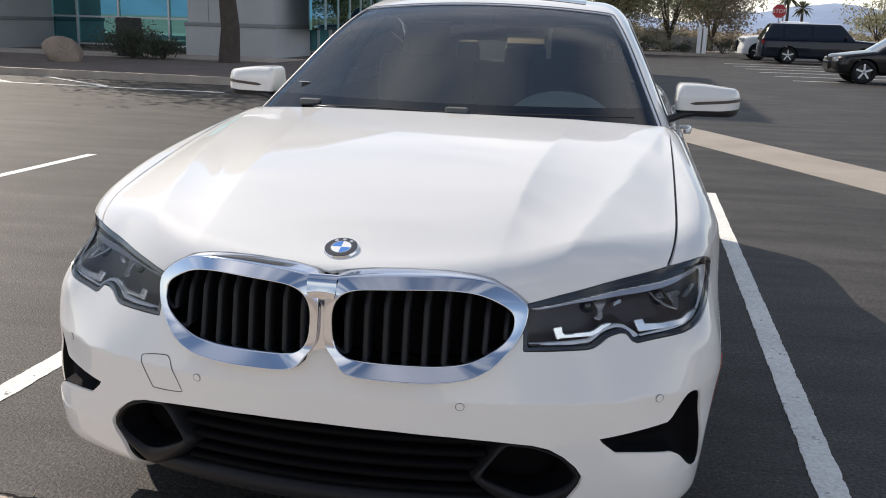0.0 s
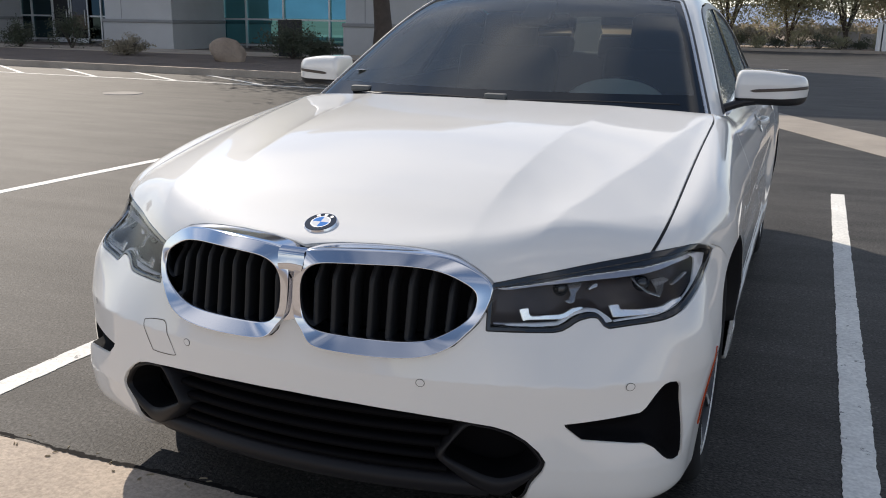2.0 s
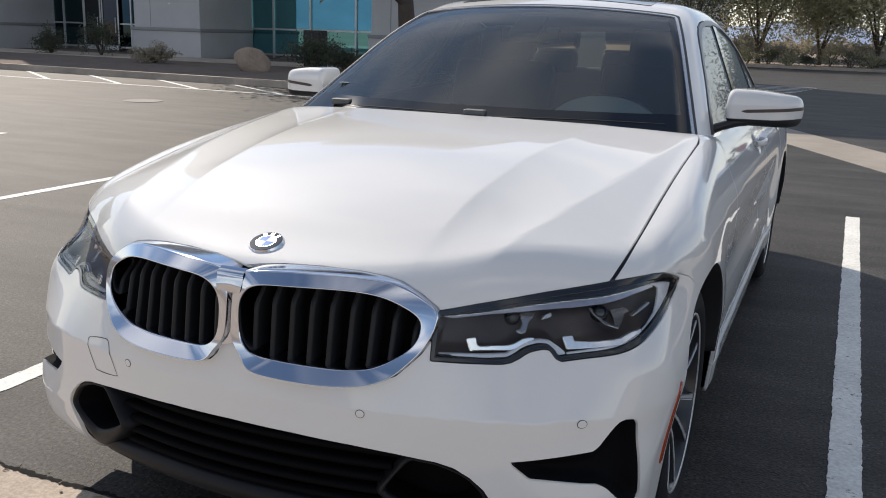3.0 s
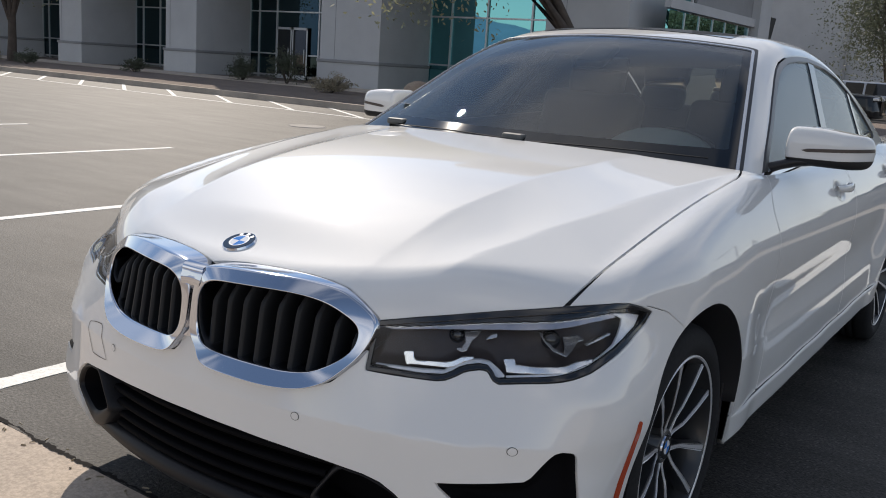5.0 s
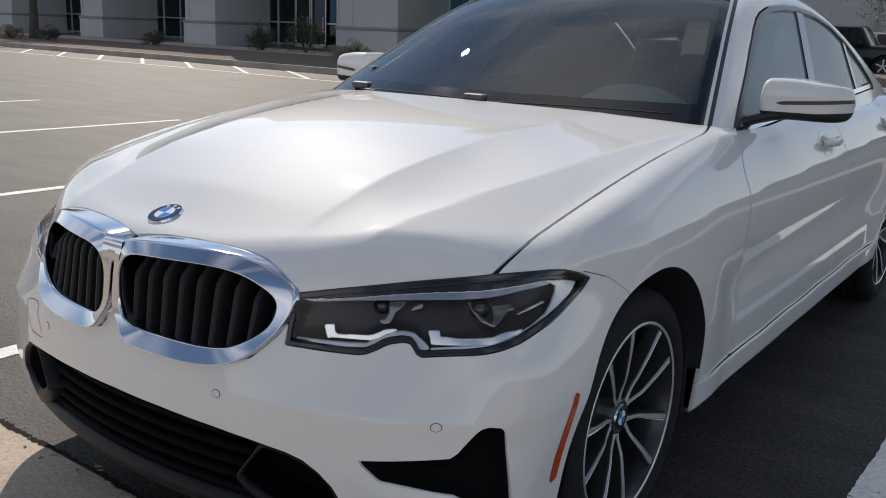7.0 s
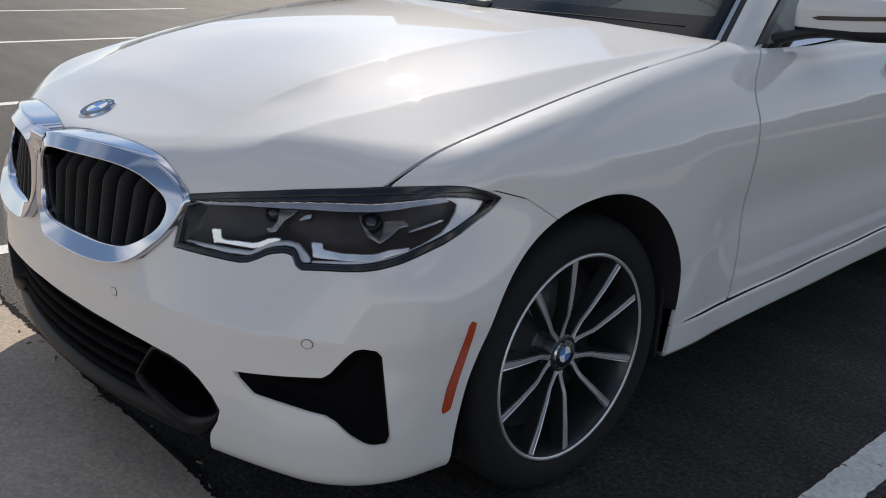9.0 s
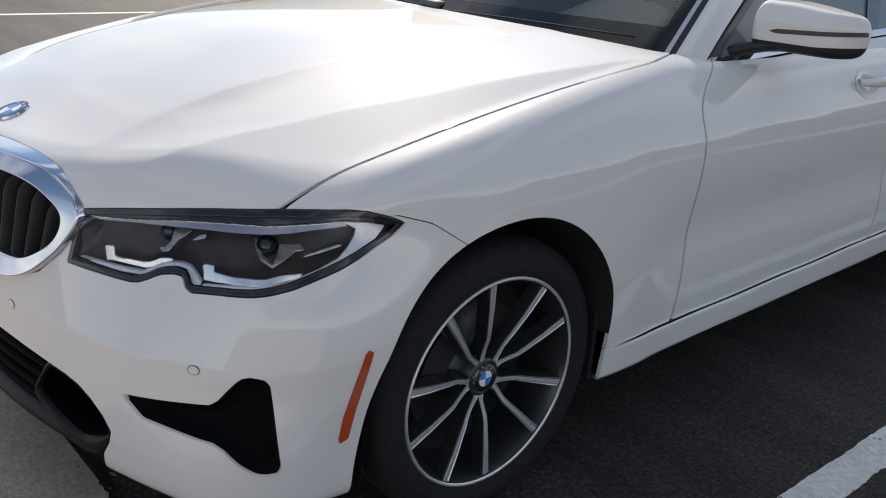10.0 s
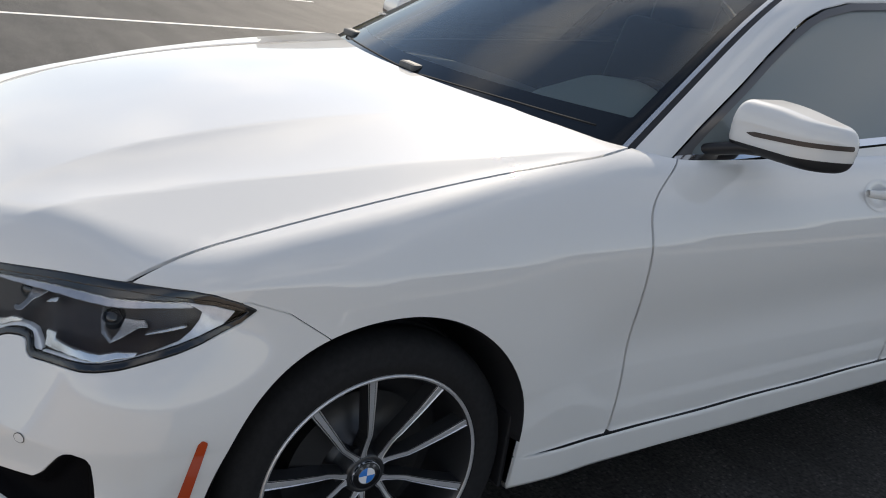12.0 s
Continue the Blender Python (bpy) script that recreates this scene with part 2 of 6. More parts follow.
red_lens = material("red_lens", (0.25, 0.01, 0.01), rough=0.15, coat=0.6)
dash_grey = material("dash_grey", (0.09, 0.092, 0.09), rough=0.6, fine=0.1, fine_scale=200)
cabin_black = material("cabin_black", (0.008, 0.008, 0.009), rough=0.7, fine=0.1, fine_scale=200)
screen_black = material("screen_black", (0.006, 0.007, 0.008), rough=0.04, spec=0.3)
cabin_pale = material("cabin_pale", (0.42, 0.45, 0.42), rough=0.5)
cabin_grey = material("cabin_grey", (0.10, 0.10, 0.10), rough=0.6)
leather_tan = material("tan_leather", (0.24, 0.165, 0.10), rough=0.55, spread=0.06, scale=8)
# ---- the saloon's shape: smooth implicit forms in metres; x across, y back from the nose, z up ----
def smax(a, b, k):
    h = np.maximum(k - np.abs(a - b), 0) / k
    return np.maximum(a, b) + h * h * k / 4


def smin(a, b, k):
    return -smax(-a, -b, k)


def step(a, b, v):
    t = np.clip((v - a) / (b - a), 0, 1)
    return t * t * (3 - 2 * t)


def bump(v, w):
    return np.exp(-(v / w) ** 2)


HUB_Y, HUB_Z, WHEELBASE, ARCH = 0.779, 0.326, 2.851, 0.346


def bonnet_height(x, y):
    a = np.abs(x)
    yc = np.clip(y, -0.3, 1.7)
    z = 0.772 + 0.262 * yc - 0.052 * yc * yc
    z = z - (0.055 - 0.010 * yc) * a * a
    # a raised centre with a crisp edge, a falling valley beside it, and an outer fold that turns down to the wings
    inner = 0.362 + 0.035 * yc + 0.035 * yc * yc
    outer = 0.462 + 0.315 * yc - 0.076 * yc * yc
    past = (np.sqrt((a - inner) ** 2 + 0.000012) + a - inner) / 2
    over = (np.sqrt((a - outer) ** 2 + 0.000016) + a - outer) / 2
    fall = np.clip(past / np.maximum(outer - inner, 0.06), 0, 1)
    within = np.clip(a / inner, 0, 1) ** 2
    rise = 0.031 * step(0.10, 0.46, yc) * within + 0.048 * (1 - np.exp(-np.maximum(yc - 0.03, 0) / 0.24)) * step(0.03, 0.24, yc) * (1 - within)
    z = z + rise * step(1.36, 0.55, yc) * (1 - fall) ** 1.6
    z = z - 0.006 * (1 - np.exp(-past / 0.06)) * step(-0.02, 0.16, yc) * step(1.45, 1.12, yc)
    z = z - 0.29 * over + 0.060 * np.clip(a / 0.75, 0, 1) ** 2 * step(0, 0.3, yc) * (1 - 0.97 * yc)
    return z


def lower_body(p):
    x, y, z = p[..., 0], p[..., 1], p[..., 2]
    a = np.abs(x)
    # front face, leaning back above the bumper and tucked under below it
    front = -0.055 + 0.30 * a * a + 0.66 * np.maximum(a - 0.6, 0) ** 1.67 * step(0.28, 0.46, z)
    lean = 0.10 + 1.32 * a * a - (15.0 - 4.0 * step(0.62, 0.72, z)) * np.maximum(a - 0.60, 0) ** 2
    front = front + np.maximum(z - 0.50, 0) * smax(lean, 0.1 + 0 * a, 0.3) + 0.9 * np.maximum(0.36 - z, 0) ** 2 + 0.15 * np.maximum(0.30 - z, 0)
    front = front - 0.012 * bump(z - 0.22, 0.06)
    tail = 4.66 - 0.22 * a * a - 0.35 * np.maximum(z - 0.85, 0) - 0.5 * np.maximum(0.45 - z, 0) ** 2
    # flank
    w = 0.902 - 0.060 * step(0.78, 0.3, y) * step(0.5, 0.76, z) - 0.09 * np.maximum(y - 3.7, 0) ** 2
    crease = 0.795 + 0.028 * (y - 1.0)
    w = w - 0.20 * np.maximum(z - crease, 0) - 1.15 * np.maximum(z - 0.74, 0) ** 2
    w = w - 0.09 * np.maximum(0.50 - z, 0)
    doors = step(1.15, 1.45, y) * step(3.40, 3.0, y)
    w = w - 0.016 * bump(z - 0.56 - 0.03 * (y - 1.4), 0.10) * doors
    w = w + 0.011 * step(0.331, 0.315, z - 0.028 * np.maximum(y - 1.4, 0)) * step(1.1, 1.3, y) * step(3.3, 3.1, y)
    for hub in (HUB_Y, HUB_Y + WHEELBASE):
        r = np.sqrt((y - hub) ** 2 + (z - HUB_Z) ** 2)
        w = w + 0.016 * step(0.62, 0.37, r) * step(0.95, 0.6, z)
    w = w - 0.020 * step(0.66, 0.34, z) * step(0.64, 0.32, y)
    sides = a - w
    # the wings crown a little above the bonnet's edge
    top = z - bonnet_height(x, y) - 0.024 * step(0.74, 0.85, a) * step(0.25, 0.45, y)
    boot = z - (1.035 - 0.06 * a * a - 0.05 * np.maximum(y - 4.2, 0))
    waist = z - (0.985 - 0.03 * np.maximum(a - 0.5, 0))
    t = step(1.3, 1.6, y)
    top = top * (1 - t) + waist * t
    t = step(3.2, 3.7, y)
    top = top * (1 - t) + boot * t
    f = smax(smax(front - y, y - tail, 0.2), sides, 0.14 - 0.05 * step(0.28, 0.42, z) + 0.08 * step(0.58, 0.70, z))
    f = smax(f, top, 0.07 - 0.02 * step(0.3, 0.7, a))
    floor = 0.180 + 0.056 * step(0.75, 1.08, y) + 0.022 * np.clip(y - 1.3, 0, 2)
    return smax(f, floor - z, 0.05 - 0.036 * step(0.8, 1.08, y))


def cabin(p):
    x, y, z = p[..., 0], p[..., 1], p[..., 2]
    a = np.abs(x)
    screen = z - (0.985 + 0.515 * (y - 1.16 - 0.42 * a * a))
    roof = z - (1.452 - 0.052 * (y - 2.55) ** 2 - 0.10 * a * a - 0.25 * np.maximum(a - 0.45, 0) ** 2)
    rear = z - (1.03 + 0.42 * (4.10 - 0.25 * a * a - y))
    top = smax(smax(screen, roof, 0.16), rear, 0.16)
    w = 0.800 - 0.485 * (z - 0.95) - 0.05 * np.maximum(y - 2.9, 0) ** 2 - 0.02 * np.maximum(2.0 - y, 0) ** 2
    return smax(top, a - w, 0.09)


def gradient(field, p, e=0.002):
    g = np.empty_like(p)
    for i in range(3):
        d = np.zeros(3)
        d[i] = e
        g[..., i] = field(p + d) - field(p - d)
    return g / np.maximum(np.linalg.norm(g, axis=-1, keepdims=True), 1e-9)


def cast(field, origin, way, far):
    """Distance along each ray from inside to the surface."""
    lo, hi = np.zeros(origin.shape[:-1]), np.full(origin.shape[:-1], far)
    for _ in range(26):
        mid = (lo + hi) / 2
        inside = field(origin + mid[..., None] * way) < 0
        lo, hi = np.where(inside, mid, lo), np.where(inside, hi, mid)
    return origin + lo[..., None] * way


def shell(field, y0, y1, z0, rings, tips, turns, far=1.6):
    """A grid over a closed form: half-ball ends round (0, y0, z0) and (0, y1, z0), a tube between them; right half only."""
    ang = np.linspace(0, np.pi, turns)
    alpha = np.concatenate([np.linspace(0.0006, np.pi / 2, tips), np.full(rings, np.pi / 2), np.linspace(np.pi / 2, np.pi - 0.004, tips // 2)])
    oy = np.concatenate([np.full(tips, y0), np.linspace(y0, y1, rings + 2)[1:-1], np.full(tips // 2, y1)])
    A, T = np.meshgrid(alpha, ang, indexing="ij")
    way = np.stack([np.sin(A) * np.sin(T), -np.cos(A), -np.sin(A) * np.cos(T)], -1)
    origin = np.zeros_like(way)
    origin[..., 1], origin[..., 2] = oy[:, None], z0
    v = cast(field, origin, way, far)
    m, n = A.shape
    i = np.arange(m * n).reshape(m, n)
    q = np.stack([i[:-1, :-1], i[:-1, 1:], i[1:, 1:], i[1:, :-1]], -1).reshape(-1, 4)
    tri = np.concatenate([q[:, [0, 2, 1]], q[:, [0, 3, 2]]])
    return v.reshape(-1, 3), tri


def keep(mesh, d):
    """The part of a triangle mesh where d, given for each vertex, is below zero, cut cleanly along d = 0."""
    v, tri = mesh
    neg = d < 0
    count = neg[tri].sum(1)
    out = [tri[count == 3]]
    extra, cache, base = [], {}, len(v)

    def cut(i, j):
        key = (min(i, j), max(i, j))
        if key not in cache:
            t = d[key[0]] / (d[key[0]] - d[key[1]])
            cache[key] = base + len(extra)
            extra.append(v[key[0]] + t * (v[key[1]] - v[key[0]]))
        return cache[key]

    made = []
    for t3 in tri[count == 1]:
        k = int(np.argmax(neg[t3]))
        a, b, c = (int(t3[(k + s) % 3]) for s in range(3))
        made.append((a, cut(a, b), cut(a, c)))
    for t3 in tri[count == 2]:
        k = int(np.argmin(neg[t3]))
        a, b, c = (int(t3[(k + s) % 3]) for s in range(3))
        p, q = cut(a, b), cut(a, c)
        made += [(p, b, c), (p, c, q)]
    if made:
        out.append(np.array(made))
    tri = np.concatenate(out)
    v = np.concatenate([v, np.array(extra)]) if extra else v
    used, inverse = np.unique(tri, return_inverse=True)
    return v[used], inverse.reshape(-1, 3)


def polygon(u, v, points):
    """Signed distance to a closed polygon, negative inside."""
    p = np.stack([u, v], -1)
    d = np.full(u.shape, 1e9)
    inside = np.zeros(u.shape, bool)
    for (ax, ay), (bx, by) in zip(points, points[1:] + points[:1]):
        e, w = np.array([bx - ax, by - ay]), p - np.array([ax, ay])
        t = np.clip((w @ e) / (e @ e), 0, 1)
        d = np.minimum(d, np.linalg.norm(w - t[..., None] * e, axis=-1))
        if ay != by:
            inside ^= ((ay > v) != (by > v)) & (u < (bx - ax) * (v - ay) / (by - ay) + ax)
    return np.where(inside, -d, d)


def unroll(p):
    """Round the nose: metres along an arc of radius 0.85 about (0, 0.85), and height."""
    return 0.85 * np.arctan2(np.abs(p[..., 0]), 0.85 - p[..., 1]), p[..., 2]


def nose_y(a, z):
    """The plane of the grille: the front face without the bonnet's rounding."""
    return -0.055 + 0.30 * a * a + np.maximum(z - 0.50, 0) * (0.10 + 1.32 * a * a)


def nose_point(u, z, depth=0.0):
    """A point of the bumper's skin from its unrolled place, sunk by depth."""
    u, z = np.broadcast_arrays(np.asarray(u, float), np.asarray(z, float))
    way = np.stack([np.sin(u / 0.85), -np.cos(u / 0.85), np.zeros_like(u)], -1)
    origin = np.zeros_like(way)
    origin[..., 1], origin[..., 2] = 0.85, z
    return cast(lower_body, origin, way, 1.6) - way * np.asarray(depth)[..., None]

# ---- mesh tools ----
def link(name, v, f, mat, parent=None, label="", normals=None, smooth=True):
    me = bpy.data.meshes.new(name)
    me.from_pydata([tuple(map(float, c)) for c in v], [], [tuple(map(int, c)) for c in f])
    me.materials.append(mat)
    if smooth:
        me.polygons.foreach_set("use_smooth", [True] * len(me.polygons))
    if normals is not None:
        me.normals_split_custom_set_from_vertices([tuple(map(float, c)) for c in normals])
    me.update()
    ob = new(name, me)
    if parent:
        ob.parent = parent
    if label:
        ob["label"] = label
    return ob


def part(name, bm, mat, parent=None, label="", smooth=False):
    me = bpy.data.meshes.new(name)
    bm.normal_update()
    bm.to_mesh(me)
    bm.free()
    me.materials.append(mat)
    if smooth:
        me.polygons.foreach_set("use_smooth", [True] * len(me.polygons))
    ob = new(name, me)
    if parent:
        ob.parent = parent
    if label:
        ob["label"] = label
    return ob


def box(bm, x0, x1, y0, y1, z0, z1, bevel=0.0):
    m = Matrix.LocRotScale(((x0 + x1) / 2, (y0 + y1) / 2, (z0 + z1) / 2), None, (x1 - x0, y1 - y0, z1 - z0))
    got = bmesh.ops.create_cube(bm, size=1, matrix=m)
    if bevel:
        edges = list({e for v in got["verts"] for e in v.link_edges})
        bmesh.ops.bevel(bm, geom=edges, offset=bevel, segments=2, affect="EDGES", profile=0.5)
    return bm


def empty(name, at=(0, 0, 0)):
    ob = new(name)
    ob.location = at
    ob.empty_display_size = 0.1
    return ob

# ---- ground, markings ----
def slab(name, corners, z0, z1, mat, parent=None):
    """A flat plate on the given plan."""
    bm = bmesh.new()
    low = [bm.verts.new((x, y, z0)) for x, y in corners]
    high = [bm.verts.new((x, y, z1)) for x, y in corners]
    n = len(corners)
    bm.faces.new(high)
    bm.faces.new(low[::-1])
    for i in range(n):
        bm.faces.new([low[i], low[(i + 1) % n], high[(i + 1) % n], high[i]])
    bmesh.ops.recalc_face_normals(bm, faces=bm.faces)
    return part(name, bm, mat, parent)


def stripe(x0, y0, x1, y1, w, name="bay_line", label="worn white painted parking bay line on asphalt", group="bay lines", mat=None, z=0.003, ragged=0.0):
    """A painted band; ragged gives its edges chips of that depth."""
    d = Vector((x1 - x0, y1 - y0))
    long = d.length
    d.normalize()
    s = Vector((-d.y, d.x))
    n = max(1, int(long / 0.018)) if ragged else 1
    r = random.Random(int(x0 * 100) + 7)
    sides = []
    for q in (1, -1):
        line = []
        for i in range(n + 1):
            t = long * i / n
            cut = ragged * (0.6 * abs(noise.noise(Vector((t * 6, x0, q)))) + 0.5 * max(0.0, noise.noise(Vector((t * 31, x0, q)))) + 0.25 * r.random())
            line.append((x0 + d.x * t + s.x * q * (w / 2 - cut), y0 + d.y * t + s.y * q * (w / 2 - cut)))
        sides.append(line)
    ob = slab(name, sides[0] + sides[1][::-1], -0.002, z, mat or line_paint)
    return tagged(ob, label, "road marking", group, "structure")


bm = bmesh.new()
bmesh.ops.create_grid(bm, x_segments=2, y_segments=2, size=2400, matrix=Matrix.Translation((0, 0, -0.03)))
tagged(part("ground", bm, far_ground), "dry tan desert soil round the car park", "ground", kind="structure")
tagged(slab("car_park", [(-70, -0.0), (60, -0.0), (60, 49.5), (-70, 49.5)], -0.026, 0.0, asphalt), "grey asphalt car park with stains and fine cracks", "asphalt", kind="structure")
tagged(slab("road", [(-70, 53), (6, 53), (9, 49.5), (16, 49.5), (30, 140), (20, 140), (11, 70), (-70, 70)], -0.028, -0.004, asphalt), "grey asphalt street beyond the car park", "road", kind="structure")
tagged(slab("pavement", [(-40, -8), (40, -8), (40, 0.125), (-40, 0.125)], -0.03, 0.006, concrete), "tan concrete apron at the head of the parking bays", "pavement", kind="structure")
for x in (4.35, 1.345, -1.47, -4.38, -7.6, -10.8, -13.9, -17.0):
    stripe(x - 0.04 * (x == 1.345), 0.16, x, 5.9, 0.105, ragged=0.012)
# ragged open joint between asphalt and concrete
rng = random.Random(4)
bm = bmesh.new()
top, bottom, x = [], [], -14.0
while x < 6:
    y = 0.128 + 0.016 * noise.noise(Vector((x * 3.1, 0, 0))) + 0.012 * noise.noise(Vector((x * 11, 1, 0)))
    wide = 0.006 + 0.011 * noise.noise(Vector((x * 5.3, 2, 0)))
    top.append(bm.verts.new((x, y + max(wide, 0.001) + rng.uniform(-0.002, 0.009), 0.0085)))
    bottom.append(bm.verts.new((x, y - max(wide, 0.001) * 0.5 - rng.uniform(-0.002, 0.006), 0.0085)))
    x += rng.uniform(0.005, 0.016)
for i in range(len(top) - 1):
    bm.faces.new([bottom[i], bottom[i + 1], top[i + 1], top[i]])
tagged(part("joint", bm, tar), "ragged dark joint between asphalt and concrete", "pavement joint", kind="structure")
# dry twigs and grit caught along the joint
bm = bmesh.new()
for k in range(70):
    m = pose(rng.uniform(-3.2, 1.2), 0.118 + rng.gauss(0, 0.022), 0.0095, rng.uniform(-4, 4), 0, rng.uniform(0, 180))
    w, h = rng.uniform(0.003, 0.012), rng.uniform(0.001, 0.003)
    vs = [bm.verts.new(m @ Vector((sx * w * t, sy * h * t, z))) for z, t in ((-0.002, 1.0), (0.0015, 0.6)) for sx, sy in ((-1, -1), (1, -1), (1, 1), (-1, 1))]
    for q in ((4, 5, 6, 7), (0, 1, 5, 4), (1, 2, 6, 5), (2, 3, 7, 6), (3, 0, 4, 7)):
        bm.faces.new([vs[i] for i in q])
tagged(part("debris", bm, leaf_dry), "dry twigs and grit lying along the joint", "debris", kind="stuff")
# hairline cracks in the asphalt
bm = bmesh.new()
for k in range(14):
    x, y, a = rng.uniform(-5, 1.2), rng.uniform(0.25, 4.5), rng.uniform(0, 6.28)
    if k < 8:
        x, y = rng.uniform(-2.6, -0.6), rng.uniform(0.2, 1.0)
    w, last = rng.uniform(0.0004, 0.0011), None
    for s in range(rng.randint(8, 26)):
        q = [bm.verts.new((x - math.sin(a) * w, y + math.cos(a) * w, 0.0022)), bm.verts.new((x + math.sin(a) * w, y - math.cos(a) * w, 0.0022))]
        if last:
            bm.faces.new([last[0], last[1], q[1], q[0]])
        last = q
        a += rng.uniform(-0.6, 0.6)
        x, y = x + math.cos(a) * 0.05, y + math.sin(a) * 0.05
        w *= 0.95
bmesh.ops.recalc_face_normals(bm, faces=bm.faces)
tagged(part("cracks", bm, shade_box), "fine dark cracks in the asphalt", "cracks", kind="stuff")
# concrete valley gutter, hatching and angled bays beyond
stripe(-1.15, 15.6, 5.2, 2.6, 0.92, "gutter", "pale concrete drainage gutter set in the asphalt", "gutter", gutter_concrete, 0.004)
for k in range(7):
    stripe(-3.6 + 0.1 * k, 22.4 + 0.85 * k, -0.2 + 0.1 * k, 22.9 + 0.85 * k, 0.11, "hatch_line", "white painted hatching on asphalt", "hatching")
stripe(-0.25, 13.6, 0.3, 17.5, 0.1, "kerb_line", "white painted line on asphalt", "hatching")
stripe(-46, 13.9, -6.5, 13.35, 0.10, "bay_line")
for k in range(12):
    x = -8.9 - 2.05 * k
    stripe(x, 13.5, x - 3.0, 15.6, 0.10, "bay_line")
for k in range(6):
    stripe(5.2 - 0.15 * k, 26.0 + 2.6 * k, 12.0, 26.6 + 2.6 * k, 0.11, "bay_line")
# manhole
bm = bmesh.new()
bmesh.ops.create_cone(bm, cap_ends=True, segments=32, radius1=0.33, radius2=0.32, depth=0.012, matrix=Matrix.Translation((-9.6, 10.4, 0.004)))
tagged(part("manhole_cover", bm, block_grey), "grey round cover set in the asphalt", "manhole cover")

# raised bed and kerb along the offices
tagged(slab("kerb", [(-70, 15.95), (-20, 15.55), (-3.0, 14.9), (-2.6, 15.1), (-2.6, 38), (-2.75, 38), (-2.75, 15.15), (-3.1, 15.05), (-20, 15.7), (-70, 16.1)], 0, 0.15, concrete), "pale concrete kerb along the planting bed", "kerb", kind="structure")
tagged(slab("planting_bed", [(-70, 16.1), (-20, 15.7), (-3.1, 15.05), (-2.75, 15.15), (-2.75, 38), (-70, 38)], 0, 0.135, gravel), "brown gravel planting bed in front of the offices", "planting bed", kind="structure")
tagged(slab("walk", [(-70, 21.8), (-9, 21.8), (-9, 24.4), (-70, 24.4)], 0.13, 0.155, concrete), "concrete walk along the office front", "pavement", kind="structure")
tagged(slab("kerb_1", [(-70, 49.5), (8.5, 49.5), (8.5, 49.8), (-70, 49.8)], -0.02, 0.14, concrete), "far concrete kerb of the car park", "kerb", kind="structure")
tagged(slab("far_bed", [(-70, 49.8), (8.2, 49.8), (7.0, 58), (-70, 58)], -0.02, 0.12, far_ground), "dry gravel bed with trees beyond the car park", "planting bed", kind="structure")
tagged(slab("kerb_2", [(11.5, 49.5), (60, 49.5), (60, 49.8), (12.0, 49.8)], -0.02, 0.14, concrete), "far concrete kerb of the car park", "kerb", kind="structure")

# ---- the office building ----
FRONT, GLASS, TOP = 24.5, 27.5, 11.5
office = empty("office_building")
tagged(office, "grey stucco office block with teal mirror glass and deep piers", "building")
PIERS = [(-64.5, -62.4), (-56.0, -54.0), (-47.9, -46.0), (-39.6, -37.8), (-31.6, -29.6), (-22.5, -19.6), (-12.85, -10.05)]
for x0, x1 in PIERS:
    bm = bmesh.new()
    box(bm, x0, x1, FRONT, GLASS + 0.3, 0.13, 8.8)
    pier = part("pier", bm, stucco, office)
    bm = bmesh.new()
    box(bm, x0 - 0.06, x1 + 0.06, FRONT - 0.06, GLASS + 0.02, 0.13, 1.02)
    part("plinth", bm, stucco, pier)
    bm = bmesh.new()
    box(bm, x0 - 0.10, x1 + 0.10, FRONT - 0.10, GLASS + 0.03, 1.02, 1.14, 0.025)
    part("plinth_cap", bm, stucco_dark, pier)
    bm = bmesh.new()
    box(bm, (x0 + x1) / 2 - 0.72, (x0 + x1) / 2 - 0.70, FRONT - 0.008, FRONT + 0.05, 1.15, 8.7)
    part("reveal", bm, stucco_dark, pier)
bm = bmesh.new()
box(bm, -29.6, -9.2, FRONT + 0.25, GLASS + 0.24, 4.6, TOP)
part("upper_wall", bm, stucco, office)
bm = bmesh.new()
box(bm, -66, -29.6, FRONT + 0.25, GLASS + 0.3, 4.6, 8.9)
part("upper_wall", bm, stucco, office)
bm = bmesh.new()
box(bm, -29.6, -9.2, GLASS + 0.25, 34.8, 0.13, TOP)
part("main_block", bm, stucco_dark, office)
# unseen slab, added so that the block's shadow reaches farther over the car park
bm = bmesh.new()
box(bm, -15.0, -9.2, 21.9, FRONT + 0.24, TOP - 0.7, TOP - 0.02)
part("shadow_slab", bm, stucco, office, "unseen flat slab added at the corner to lengthen the building's shadow")
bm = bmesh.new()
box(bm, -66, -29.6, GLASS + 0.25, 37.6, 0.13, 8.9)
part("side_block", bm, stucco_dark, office)


